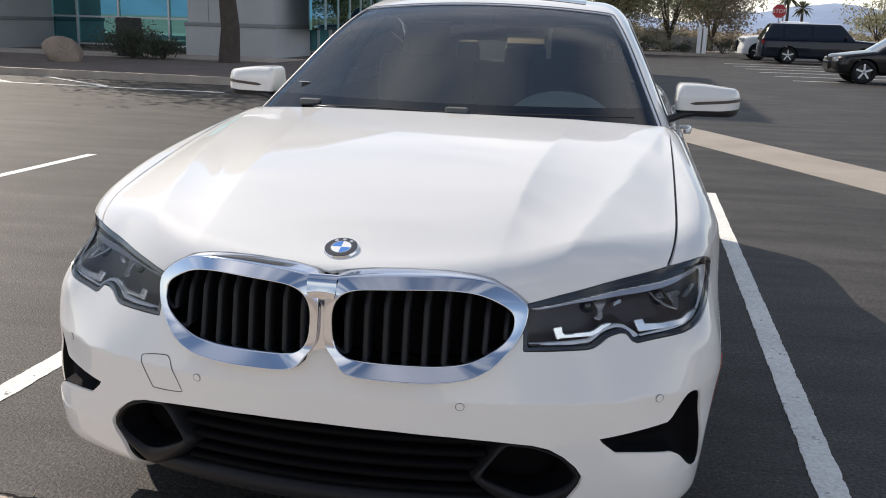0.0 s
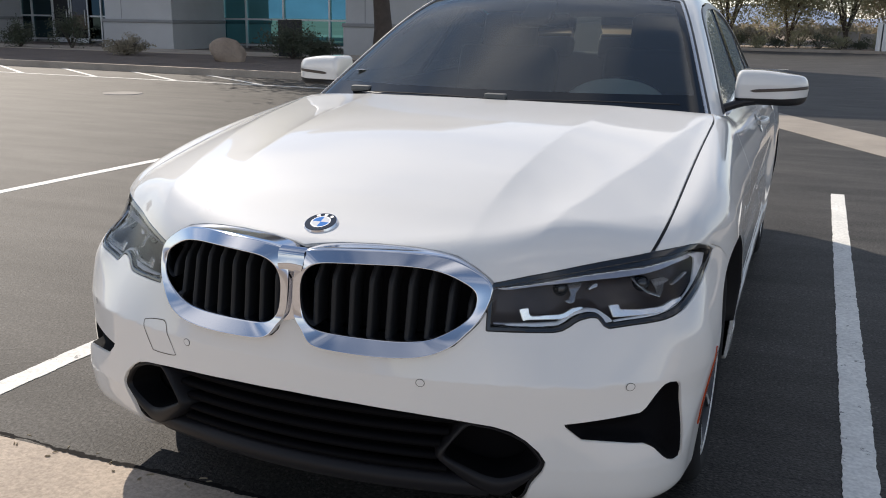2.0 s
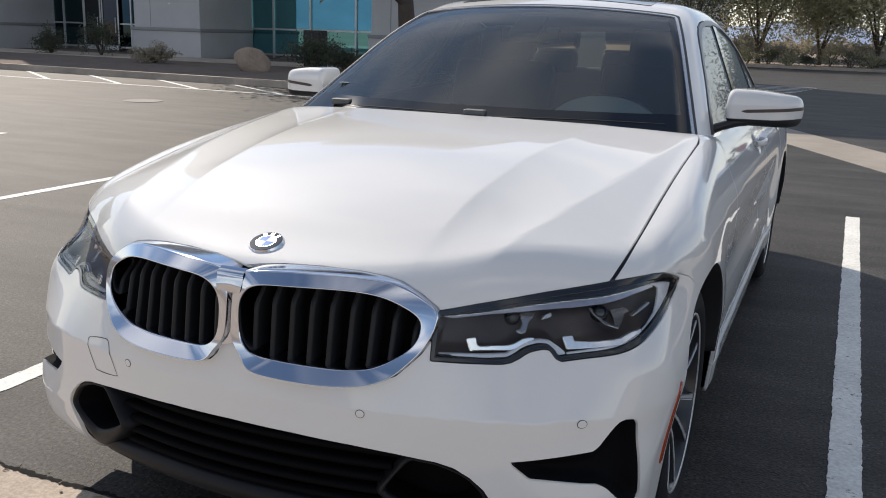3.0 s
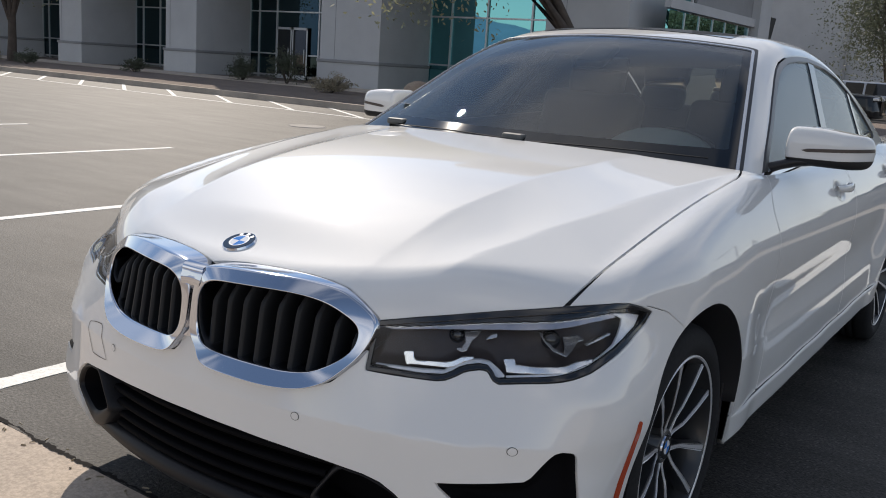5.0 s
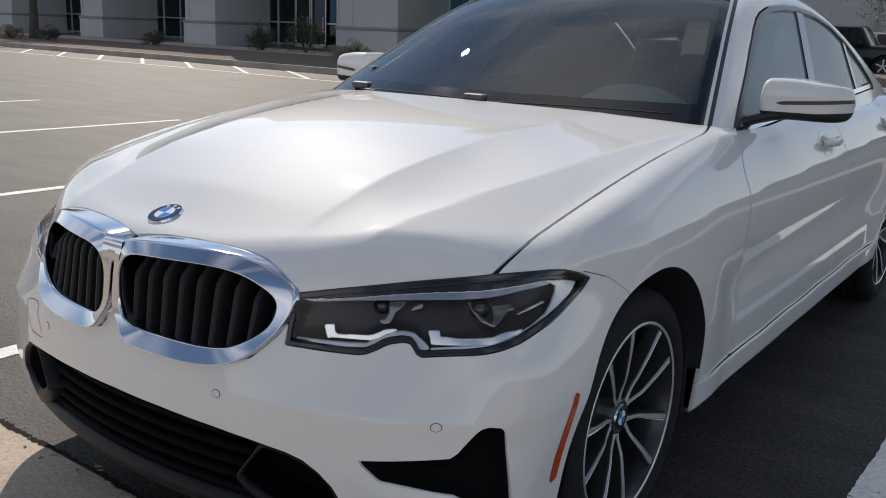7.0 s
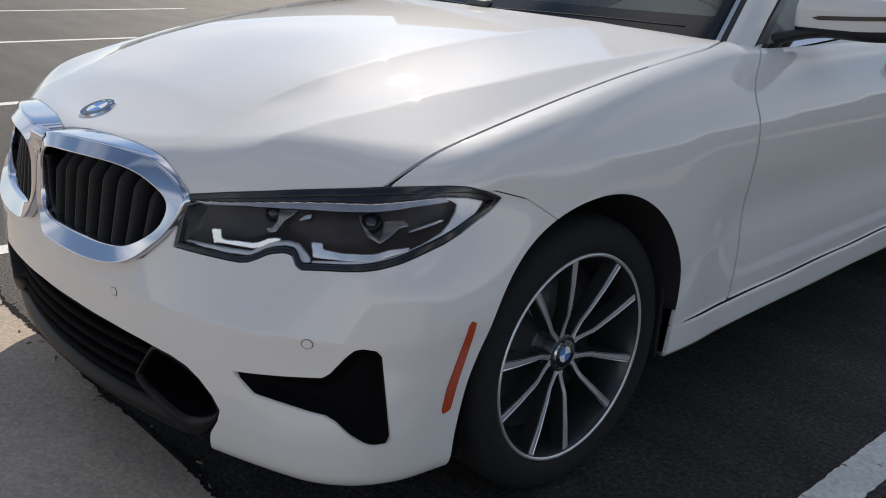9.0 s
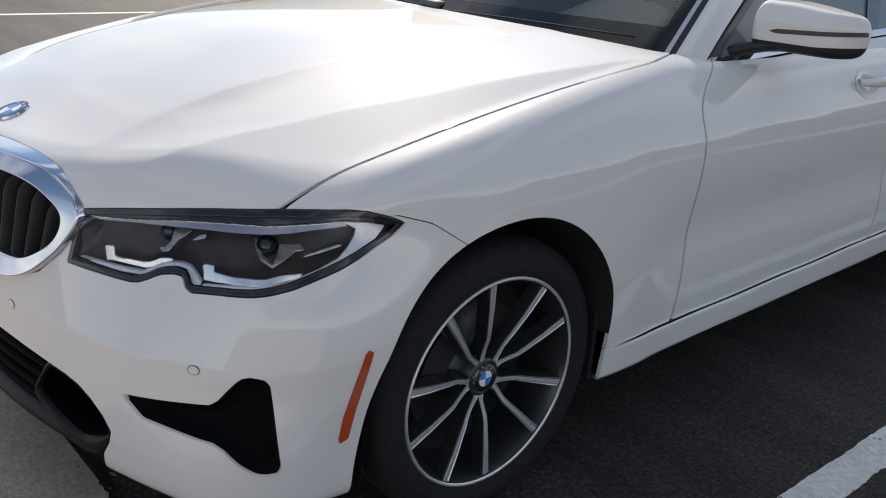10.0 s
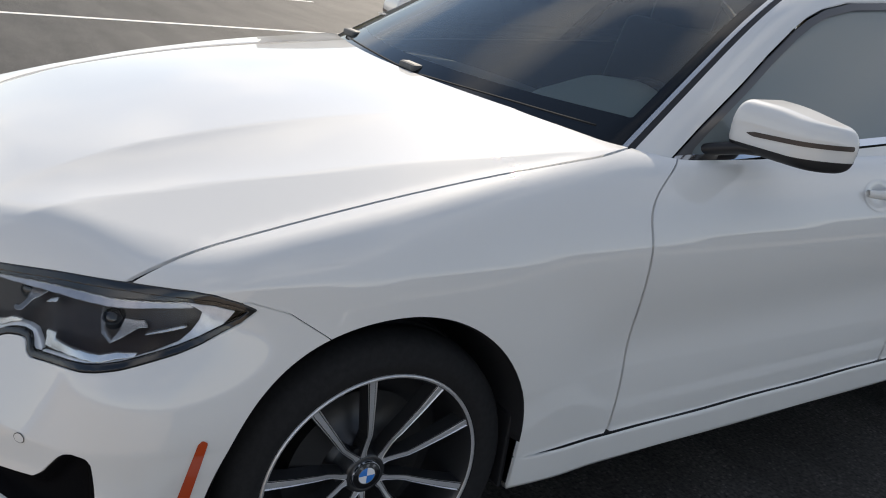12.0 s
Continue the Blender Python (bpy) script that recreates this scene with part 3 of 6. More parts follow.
def window_bay(x0, x1, posts, door=False, pane_mat=None):
    bay = empty("window_bay")
    bay.parent = office
    tops = 4.55
    edges = [x0, *posts, x1]
    for a, b in zip(edges, edges[1:]):
        for z0, z1 in ((0.30, 1.20), (1.20, 3.0), (3.0, tops)):
            bm = bmesh.new()
            box(bm, a + 0.03, b - 0.03, GLASS + 0.06, GLASS + 0.09, z0 + 0.03, z1 - 0.03)
            part("pane", bm, pane_mat or teal_glass, bay)
    for x in edges:
        bm = bmesh.new()
        box(bm, x - 0.035, x + 0.035, GLASS, GLASS + 0.12, 0.15, tops)
        part("mullion", bm, aluminium, bay)
    for z in (0.27, 1.20, 3.0, tops):
        bm = bmesh.new()
        box(bm, x0, x1, GLASS + 0.01, GLASS + 0.115, z - 0.03, z + 0.03)
        part("transom", bm, aluminium, bay)
    if door:
        for a in (posts[1] + 0.08, posts[1] + 1.02):
            bm = bmesh.new()
            box(bm, a, a + 0.9, GLASS - 0.05, GLASS + 0.0, 0.16, 2.35)
            leaf = part("door_leaf", bm, dark_glass, bay, "glazed office door")
            for u0, u1, z0, z1 in ((a, a + 0.07, 0.16, 2.35), (a + 0.83, a + 0.9, 0.16, 2.35), (a, a + 0.9, 2.25, 2.35), (a, a + 0.9, 0.16, 0.34)):
                bm = bmesh.new()
                box(bm, u0, u1, GLASS - 0.062, GLASS - 0.051, z0, z1)
                part("door_frame", bm, aluminium, leaf)
            bm = bmesh.new()
            box(bm, a + 0.74, a + 0.78, GLASS - 0.12, GLASS - 0.09, 0.85, 1.45, 0.01)
            part("pull", bm, aluminium, leaf)


window_bay(-19.6, -12.85, (-18.6, -17.0, -15.1))
window_bay(-29.6, -22.5, (-29.0, -27.9, -25.4), True, office_glass)
window_bay(-37.8, -31.6, (-37.2, -35.9, -33.0), False, office_glass)
window_bay(-46.0, -39.6, (-45.4, -44.3, -41.8), True, office_glass)
window_bay(-54.0, -47.9, (-53.0, -51.0), False, office_glass)
window_bay(-10.05, -9.3, (-9.7,))
# flank of the block, facing the car park's far side
bm = bmesh.new()
box(bm, -9.25, -9.05, 25.2, 34.5, 3.35, 3.65)
part("string_course", bm, stucco, office)
for k in range(6):
    bm = bmesh.new()
    box(bm, -9.24, -9.16, 25.4 + 1.3 * k, 26.62 + 1.3 * k, 1.0, 3.3)
    part("side_pane", bm, teal_glass, office)
    bm = bmesh.new()
    box(bm, -9.24, -9.13, 26.63 + 1.3 * k, 26.69 + 1.3 * k, 1.0, 3.3)
    part("side_mullion", bm, aluminium, office)
bm = bmesh.new()
box(bm, -9.26, -8.9, 33.6, 35.0, 0.13, 9.0)
part("side_pier", bm, stucco, office)
bm = bmesh.new()
box(bm, -9.7, -8.95, 35.0, 37.6, 0.13, 2.95)
part("low_wall", bm, stucco, office)
bm = bmesh.new()
vs = [bm.verts.new((-9.25 + sx * w, 35.6 + sy * w, z)) for z, w in ((2.95, 0.20), (3.85, 0.30)) for sx, sy in ((-1, -1), (1, -1), (1, 1), (-1, 1))]
for q in ((3, 2, 1, 0), (4, 5, 6, 7), (0, 1, 5, 4), (1, 2, 6, 5), (2, 3, 7, 6), (3, 0, 4, 7)):
    bm.faces.new([vs[i] for i in q])
part("roof_lamp", bm, shade_box, office, "tapered black lantern on the wall end")
warehouse = empty("warehouse")
tagged(warehouse, "tall pale plain-walled warehouse behind the offices", "building")
bm = bmesh.new()
box(bm, -52, -11.5, 75, 105, -0.02, 18)
part("wall", bm, stucco, warehouse)
bm = bmesh.new()
box(bm, -52.2, -11.3, 74.8, 105.2, 18, 18.4)
part("parapet", bm, stucco_dark, warehouse)
bm = bmesh.new()
bmesh.ops.create_cone(bm, cap_ends=True, segments=12, radius1=0.11, radius2=0.11, depth=17, matrix=Matrix.Translation((-14.3, 74.86, 8.8)))
part("downpipe", bm, post_metal, warehouse)


# ---- plants, stones ----
def leaves(centre, radius, count, size, seed, hollow=0.25):
    """Many small leaf quads clumped in an uneven crown."""
    r = np.random.RandomState(seed)
    clumps = r.normal(size=(max(10, count // 60), 3))
    clumps /= np.linalg.norm(clumps, axis=1, keepdims=True)
    clumps *= (hollow + (1 - hollow) * r.rand(len(clumps), 1)) * np.array(radius) * r.uniform(0.75, 1.1, (len(clumps), 1))
    at = clumps[r.randint(len(clumps), size=count)] + r.normal(size=(count, 3)) * np.array(radius) * 0.16
    at = at + np.array(centre)
    a = r.normal(size=(count, 3))
    a /= np.linalg.norm(a, axis=1, keepdims=True)
    b = np.cross(a, r.normal(size=(count, 3)))
    b /= np.linalg.norm(b, axis=1, keepdims=True)
    s = size * r.uniform(0.6, 1.4, (count, 1))
    v = np.stack([at - a * s, at + b * s * 0.45, at + a * s, at - b * s * 0.45], 1).reshape(-1, 3)
    return v, np.arange(4 * count).reshape(-1, 4)


def limb(bm, pts, r0, r1, sides=7):
    rings = []
    P = [Vector(p) for p in pts]
    for k, p in enumerate(P):
        d = (P[min(k + 1, len(P) - 1)] - P[max(k - 1, 0)]).normalized()
        s = d.orthogonal().normalized()
        u = d.cross(s)
        r = r0 + (r1 - r0) * k / (len(P) - 1)
        rings.append([bm.verts.new(p + (s * math.cos(t) + u * math.sin(t)) * r) for t in np.linspace(0, 2 * math.pi, sides, endpoint=False)])
    for a, b in zip(rings, rings[1:]):
        for j in range(sides):
            bm.faces.new([a[j], a[(j + 1) % sides], b[(j + 1) % sides], b[j]])


def tree(x, y, height, spread, seed, foliage, label, trunk=0.16, count=2600, leaf=0.16, bare=0.35, base=0.1, over=(0.0, 0.0)):
    r = random.Random(seed)
    t = empty("tree", (x, y, base))
    tagged(t, label, "tree")
    bm = bmesh.new()
    fork = height * bare
    limb(bm, [(0, 0, -0.1), (0.05, 0.02, fork * 0.4), (r.uniform(-0.15, 0.15), 0.05, fork)], trunk * 1.25, trunk * 0.85, 9)
    for k in range(6):
        a = k * 1.05 + r.uniform(-0.3, 0.3)
        d = spread * r.uniform(0.45, 0.8)
        z = height * r.uniform(0.65, 0.92)
        mid = (math.cos(a) * d * 0.35 + over[0] * 0.5, math.sin(a) * d * 0.35 + over[1] * 0.5, fork + (z - fork) * 0.5)
        limb(bm, [(0, 0.02, fork * 0.8), mid, (math.cos(a) * d + over[0], math.sin(a) * d + over[1], z)], trunk * 0.6, 0.02)
        for j in range(3):
            e = a + r.uniform(-1, 1)
            limb(bm, [mid, (mid[0] + math.cos(e) * d * 0.3, mid[1] + math.sin(e) * d * 0.3, mid[2] + 0.25 * height * r.random()), (mid[0] + math.cos(e) * d * 0.65, mid[1] + math.sin(e) * d * 0.65, min(height, mid[2] + 0.35 * height * r.random()))], trunk * 0.25, 0.01, 5)
    part("trunk", bm, bark, t, "", True)
    c = (fork + height) / 2
    v, f = leaves((over[0], over[1], c + 0.05 * height), (spread, spread, (height - fork) * 0.55), count, leaf, seed)
    link("crown", v, f, foliage, t, smooth=False)
    return t


def shrub(x, y, radius, height, seed, foliage, label, count=2600, leaf=0.036, base=0.12):
    s = empty("shrub", (x, y, base))
    tagged(s, label, "shrub")
    v, f = leaves((0, 0, height * 0.5), (radius, radius, height * 0.55), count, leaf, seed, 0.2)
    v[:, 2] = np.maximum(v[:, 2], 0.0)
    link("foliage", v, f, foliage, s, smooth=False)
    bm = bmesh.new()
    r = random.Random(seed)
    for k in range(7):
        a = r.uniform(0, 6.28)
        limb(bm, [(0, 0, -0.03), (math.cos(a) * radius * 0.3, math.sin(a) * radius * 0.3, height * 0.4), (math.cos(a) * radius * 0.7, math.sin(a) * radius * 0.7, height * 0.8)], 0.02, 0.006, 5)
    part("stems", bm, bark, s)


tree(-9.95, 21.1, 7.6, 3.0, 3, leaf_olive, "multi-limbed tree with a dark trunk before the offices", 0.24, 9000, 0.07, 0.30, 0.13, (-3.0, -2.4))
tree(-36.0, 20.0, 6.2, 2.6, 5, leaf_olive, "small tree with open crown in the planting bed", 0.17, 4500, 0.06, 0.32, 0.13)
tree(-48.5, 20.5, 6.0, 2.4, 6, leaf_olive, "small tree with open crown in the planting bed", 0.15, 2200, 0.10, 0.3, 0.13)
shrub(-22.4, 22.7, 0.75, 1.25, 11, leaf_dark, "dark grey-green shrub by the office door")
shrub(-24.3, 22.3, 0.55, 0.9, 12, leaf_dark, "dark grey-green shrub by the office door")
shrub(-12.9, 21.3, 0.95, 1.0, 13, leaf_dark, "dark shrub before the mirror glass", 4200)
shrub(-12.1, 21.5, 0.6, 0.65, 14, leaf_dark, "dark shrub before the mirror glass")
shrub(-17.6, 19.8, 0.7, 0.55, 15, leaf_dry, "dry low shrub in the gravel")
for k, (x, y) in enumerate(((-33.5, 19.2), (-35.2, 18.6), (-38.0, 18.9), (-41.0, 18.8), (-29.0, 21.0))):
    shrub(x, y, 0.6, 0.55, 20 + k, leaf_dry if k % 2 else leaf_dark, "low shrub in the gravel bed", 1500)
bm = bmesh.new()
bmesh.ops.create_icosphere(bm, subdivisions=3, radius=1, matrix=Matrix.Identity(4))
for v in bm.verts:
    n = noise.noise(v.co * 1.3) * 0.35 + noise.noise(v.co * 3.1) * 0.12
    v.co = Vector((v.co.x * 0.46, v.co.y * 0.4, max(v.co.z, -0.6) * 0.40)) * (1 + n)
bm.transform(Matrix.Translation((-13.2, 18.6, 0.33)))
tagged(part("boulder", bm, rock, smooth=True), "tan landscaping boulder in the gravel bed", "boulder")
# plain dark block behind the shrubs
bm = bmesh.new()
box(bm, -13.75, -13.2, 21.9, 22.4, 0.15, 1.22, 0.03)
tagged(part("dark_block", bm, shade_box), "dark upright block before the mirror glass", "litter bin")

FAR = [(-7.2, 52.0, 8.6, 3.8, 31, leaf_dark), (-3.6, 53.5, 6.6, 3.6, 32, leaf_olive), (-0.4, 55.5, 5.6, 2.9, 33, leaf_olive), (2.6, 54.5, 6.9, 3.5, 35, leaf_olive), (5.2, 57.0, 5.2, 2.8, 37, leaf_dry)]
for x, y, h, w, seed, foliage in FAR:
    tree(x, y, h, w, seed, foliage, "round-crowned desert tree beyond the car park", 0.13, 16000, 0.085, 0.13)
for k in range(12):
    x = -5 + 1.05 * k
    shrub(x, 51.2 + (k % 3) * 0.7, 0.8, 0.62 + 0.12 * ((k * 7) % 4), 50 + k, leaf_olive if k % 2 else leaf_dark, "low clipped shrub along the far kerb", 1600, 0.038, 0.1)
# scrub and thin woods down the street
r = np.random.RandomState(77)
v, f = [], []
for k in range(170):
    x, y, h = r.uniform(-20, 75), r.uniform(72, 125), r.uniform(1.0, 2.7)
    got, quads = leaves((x, y, h * 0.42), (h * 0.8, h * 0.8, h * 0.42), 320, 0.17, 300 + k, 0.1)
    got[:, 2] = np.maximum(got[:, 2], 0.0)
    f.append(quads + 1280 * k)
    v.append(got)
tagged(link("scrub", np.concatenate(v), np.concatenate(f), leaf_dry, smooth=False), "brown-grey desert scrub and thin trees down the street", "scrub", kind="stuff")
for k in range(2, 16):
    r = random.Random(80 + k)
    tree(12 + 4.2 * k + r.uniform(-1, 1), 74 + r.uniform(-6, 14), r.uniform(3.0, 5.0), r.uniform(2.2, 3.2), 90 + k, leaf_olive if k % 3 else leaf_dry, "thin far tree along the street", 0.12, 2600, 0.12, 0.22)
for x, y, h in ((18.9, 120, 6.2), (21.0, 122, 5.0)):
    t = tagged(empty("palm_tree", (x, y, 0)), "far fan palm with a bare trunk", "palm tree")
    bm = bmesh.new()
    limb(bm, [(0, 0, -0.1), (0.05, 0, h * 0.5), (0, 0, h - 0.6)], 0.22, 0.16)
    part("trunk", bm, bark, t)
    rr = np.random.RandomState(int(h * 10))
    v, f = [], []
    for k in range(60):
        a, e = rr.uniform(0, 6.28), rr.uniform(-0.7, 1.2)
        d = np.array([math.cos(a) * math.cos(e), math.sin(a) * math.cos(e), math.sin(e)])
        s = np.cross(d, [0, 0, 1.0])
        s = s / (np.linalg.norm(s) + 1e-6)
        o = np.array([0, 0, h - 0.6])
        n = len(v)
        v += [o - s * 0.03, o + d * 0.8 - s * 0.16, o + d * 1.5 + np.array([0, 0, -0.35]), o + d * 0.8 + s * 0.16]
        f.append((n, n + 1, n + 2, n + 3))
    link("fronds", v, f, leaf_dark, t, smooth=False)

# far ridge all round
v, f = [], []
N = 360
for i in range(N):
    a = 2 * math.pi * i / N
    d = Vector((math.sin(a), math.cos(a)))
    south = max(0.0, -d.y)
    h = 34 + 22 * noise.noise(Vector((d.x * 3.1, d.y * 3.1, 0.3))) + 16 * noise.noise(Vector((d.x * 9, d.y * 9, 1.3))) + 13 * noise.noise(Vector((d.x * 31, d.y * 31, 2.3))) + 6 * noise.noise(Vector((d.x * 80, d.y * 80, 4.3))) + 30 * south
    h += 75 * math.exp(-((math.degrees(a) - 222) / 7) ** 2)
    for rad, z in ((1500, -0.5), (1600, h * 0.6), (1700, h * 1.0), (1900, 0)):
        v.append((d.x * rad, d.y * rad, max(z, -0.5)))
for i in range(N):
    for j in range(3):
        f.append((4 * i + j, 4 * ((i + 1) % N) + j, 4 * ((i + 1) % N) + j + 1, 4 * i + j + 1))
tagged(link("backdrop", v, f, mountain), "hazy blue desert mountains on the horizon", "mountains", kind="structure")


# ---- street furniture ----
sign = tagged(empty("stop_sign", (8.3, 52, 0.0)), "red octagonal stop sign on a steel post", "road sign")
bm = bmesh.new()
bmesh.ops.create_cone(bm, cap_ends=True, segments=8, radius1=0.405, radius2=0.405, depth=0.012, matrix=pose(0, 0, 2.5, 90, 0, 0) @ pose(0, 0, 0, 0, 0, 22.5))
plate = part("plate", bm, sign_white, sign)
bm = bmesh.new()
bmesh.ops.create_cone(bm, cap_ends=True, segments=8, radius1=0.375, radius2=0.375, depth=0.02, matrix=pose(0, -0.002, 2.5, 90, 0, 0) @ pose(0, 0, 0, 0, 0, 22.5))
part("red_face", bm, sign_red, sign)
txt = bpy.data.curves.new("letters", "FONT")
txt.body, txt.size, txt.align_x, txt.align_y, txt.extrude = "STOP", 0.30, "CENTER", "CENTER", 0.002
txt.materials.append(sign_white)
letters = new("letters", txt)
letters.parent, letters.matrix_basis = sign, pose(0, -0.018, 2.5, 90, 0, 0)
bm = bmesh.new()
box(bm, -0.03, 0.03, 0.012, 0.06, -0.1, 2.9)
part("post", bm, post_metal, sign)


def street_lamp(x, y, h, arm):
    lamp = tagged(empty("street_lamp", (x, y, 0)), "tall grey steel street lamp", "street lamp")
    bm = bmesh.new()
    limb(bm, [(0, 0, -0.1), (0, 0, h * 0.5), (0, 0, h)], 0.09, 0.05, 8)
    part("pole", bm, post_metal, lamp)
    bm = bmesh.new()
    limb(bm, [(0, 0, h - 0.1), (arm * 0.5, 0, h + 0.15), (arm, 0, h + 0.15)], 0.04, 0.03, 6)
    part("arm", bm, post_metal, lamp)
    bm = bmesh.new()
    box(bm, arm - 0.35, arm + 0.35, -0.12, 0.12, h + 0.08, h + 0.22, 0.04)
    part("lamp_head", bm, post_metal, lamp)


street_lamp(12.6, 80, 5.3, -1.6)
street_lamp(24.0, 95, 7.5, 1.8)
street_lamp(20.0, 60, 6.5, 1.6)
for x, y, w, h in ((2.2, 54.6, 1.1, 0.95), (3.4, 54.9, 1.0, 0.85)):
    bm = bmesh.new()
    box(bm, x, x + w, y, y + 0.8, 0.05, h + 0.1, 0.04)
    tagged(part("utility_cabinet", bm, block_grey), "grey utility cabinet in the far bed", "utility cabinet")
for x, h in ((3.98, 1.55), (4.20, 1.50)):
    bm = bmesh.new()
    box(bm, x, x + 0.30, 50.6, 50.66, 0.0, h, 0.01)
    tagged(part("bollard_sign", bm, sign_white), "narrow white upright board by the kerb", "sign board")
bm = bmesh.new()
box(bm, 34, 54, 118, 130, 0, 6.5)
box(bm, 33.5, 54.5, 117.7, 130.3, 6.5, 7.0)
tagged(part("shop_building", bm, far_ground), "tan low commercial building far down the street", "building")

# ---- the white saloon ----
car = empty("saloon_car")
tagged(car, "white four-door saloon car with chrome twin grille, parked in a bay", "car")

KIDNEY_OUT = [(0.0, 0.766), (0.03, 0.771), (0.09, 0.777), (0.18, 0.780), (0.263, 0.779), (0.32, 0.774), (0.362, 0.766), (0.407, 0.743), (0.440, 0.719), (0.450, 0.705), (0.450, 0.688), (0.440, 0.655), (0.424, 0.626), (0.402, 0.602), (0.379, 0.578), (0.327, 0.556), (0.249, 0.548), (0.171, 0.548), (0.092, 0.551), (0.058, 0.556), (0.040, 0.574), (0.032, 0.596), (0.012, 0.602), (0.0, 0.602)]
KIDNEY_IN = [(0.085, 0.747), (0.15, 0.750), (0.220, 0.751), (0.27, 0.750), (0.309, 0.746), (0.340, 0.739), (0.370, 0.726), (0.410, 0.702), (0.419, 0.686), (0.415, 0.652), (0.402, 0.636), (0.380, 0.618), (0.330, 0.592), (0.29, 0.585), (0.247, 0.582), (0.162, 0.583), (0.090, 0.586), (0.060, 0.592), (0.042, 0.604), (0.030, 0.630), (0.026, 0.689), (0.033, 0.715), (0.046, 0.732), (0.062, 0.741)]
HEAD = [(0.436, 0.710), (0.522, 0.725), (0.629, 0.740), (0.730, 0.753), (0.811, 0.764), (0.870, 0.769), (0.915, 0.771), (0.948, 0.768), (0.983, 0.757), (1.014, 0.743), (0.989, 0.721), (0.963, 0.706), (0.933, 0.687), (0.904, 0.673), (0.867, 0.659), (0.833, 0.646), (0.800, 0.636), (0.775, 0.630), (0.741, 0.624), (0.695, 0.617), (0.674, 0.614), (0.664, 0.620), (0.660, 0.630), (0.655, 0.636), (0.643, 0.637), (0.623, 0.633), (0.612, 0.629), (0.599, 0.621), (0.580, 0.612), (0.564, 0.609), (0.542, 0.609), (0.484, 0.610), (0.427, 0.612)]
INTAKE = [(0.0, 0.427), (0.15, 0.424), (0.28, 0.417), (0.36, 0.410), (0.439, 0.400), (0.472, 0.390), (0.500, 0.371), (0.525, 0.345), (0.540, 0.318), (0.534, 0.292), (0.515, 0.255), (0.490, 0.10), (0.0, 0.10)]
VENT = [(0.568, 0.411), (0.717, 0.429), (0.729, 0.439), (0.752, 0.474), (0.763, 0.488), (0.775, 0.493), (0.795, 0.490), (0.803, 0.481), (0.821, 0.306), (0.817, 0.298), (0.798, 0.297), (0.784, 0.303), (0.762, 0.322), (0.739, 0.350), (0.722, 0.361), (0.618, 0.373), (0.606, 0.374)]
MARKER = [(0.945, 0.528), (0.957, 0.527), (0.946, 0.470), (0.932, 0.400), (0.922, 0.336), (0.906, 0.334), (0.913, 0.390), (0.928, 0.455)]
WINDOWS = [(1.510, 0.957), (1.636, 1.036), (1.793, 1.128), (1.91, 1.200), (2.03, 1.267), (2.10, 1.300), (2.18, 1.328), (2.30, 1.352), (2.46, 1.364), (2.64, 1.366), (2.85, 1.350), (3.05, 1.312), (3.25, 1.240), (3.42, 1.150), (3.55, 1.065), (3.52, 1.040), (3.0, 1.022), (2.38, 1.000), (1.80, 0.971)]
ARCH_Y, ARCH_Z = 0.773, 0.370


def weld(mesh):
    """A half and its mirror image, joined along the middle."""
    v, t = mesh
    n = len(v)
    mid = np.abs(v[:, 0]) < 1e-5
    index = np.arange(n) + n
    index[mid] = np.arange(n)[mid]
    return np.concatenate([v, v * np.array([-1, 1, 1])]), np.concatenate([t, index[t][:, ::-1]])


def edges_of(t):
    e = np.concatenate([t[:, [0, 1]], t[:, [1, 2]], t[:, [2, 0]]])
    key = np.sort(e, 1)
    _, inverse, count = np.unique(key, axis=0, return_inverse=True, return_counts=True)
    return e[count[inverse.reshape(-1)] == 1]


def panel(name, mesh, field, mat, parent, label="", sink=0.0, depth=0.010, both=False, middle=False):
    """A piece of skin with its edges turned in; one mirrored sheet, or a left and a right one."""
    made = []
    for side in ((1,) if middle else (1, -1) if both else (1,)):
        v, t = weld(mesh) if middle else mesh
        if len(t) == 0:
            return made
        if side < 0:
            v, t = v * np.array([-1, 1, 1]), t[:, ::-1]
        n = gradient(field, v)
        v = v - n * sink
        if depth:
            e = edges_of(t)
            used, inverse = np.unique(e, return_inverse=True)
            inverse = inverse.reshape(-1, 2) + len(v)
            t = np.concatenate([t, np.stack([e[:, 1], e[:, 0], inverse[:, 0]], 1), np.stack([e[:, 1], inverse[:, 0], inverse[:, 1]], 1)])
            v, n = np.concatenate([v, v[used] - n[used] * depth]), np.concatenate([n, n[used]])
        made.append(link(name, v, t, mat, parent, label, normals=n))
    return made


def arch_distance(v):
    """Negative inside either wheel opening."""
    d = np.full(len(v), 1e9)
    for y in (ARCH_Y, ARCH_Y + WHEELBASE):
        up = np.maximum(v[:, 2] - ARCH_Z, 0)
        d = np.minimum(d, np.sqrt((v[:, 1] - y) ** 2 + up ** 2) - ARCH - 0.024 * step(0.50, 0.24, v[:, 2]) * step(0.0, -0.2, v[:, 1] - y))
    return np.maximum(d, 0.5 - v[:, 0])


def bonnet_edge(y):
    return 0.775 - 0.028 * np.exp(-np.maximum(y - 0.30, -0.05) / 0.06) - 0.05 * (np.maximum(y - 1.28, 0) / 0.19) ** 2


def bonnet_back(x):
    return 1.232 + 0.41 * x * x


def door_front(z):
    return 1.405 + 9.0 * np.maximum(z - 0.85, 0) ** 2


def sill(y):
    return 0.323 + 0.028 * np.maximum(y - 1.4, 0)


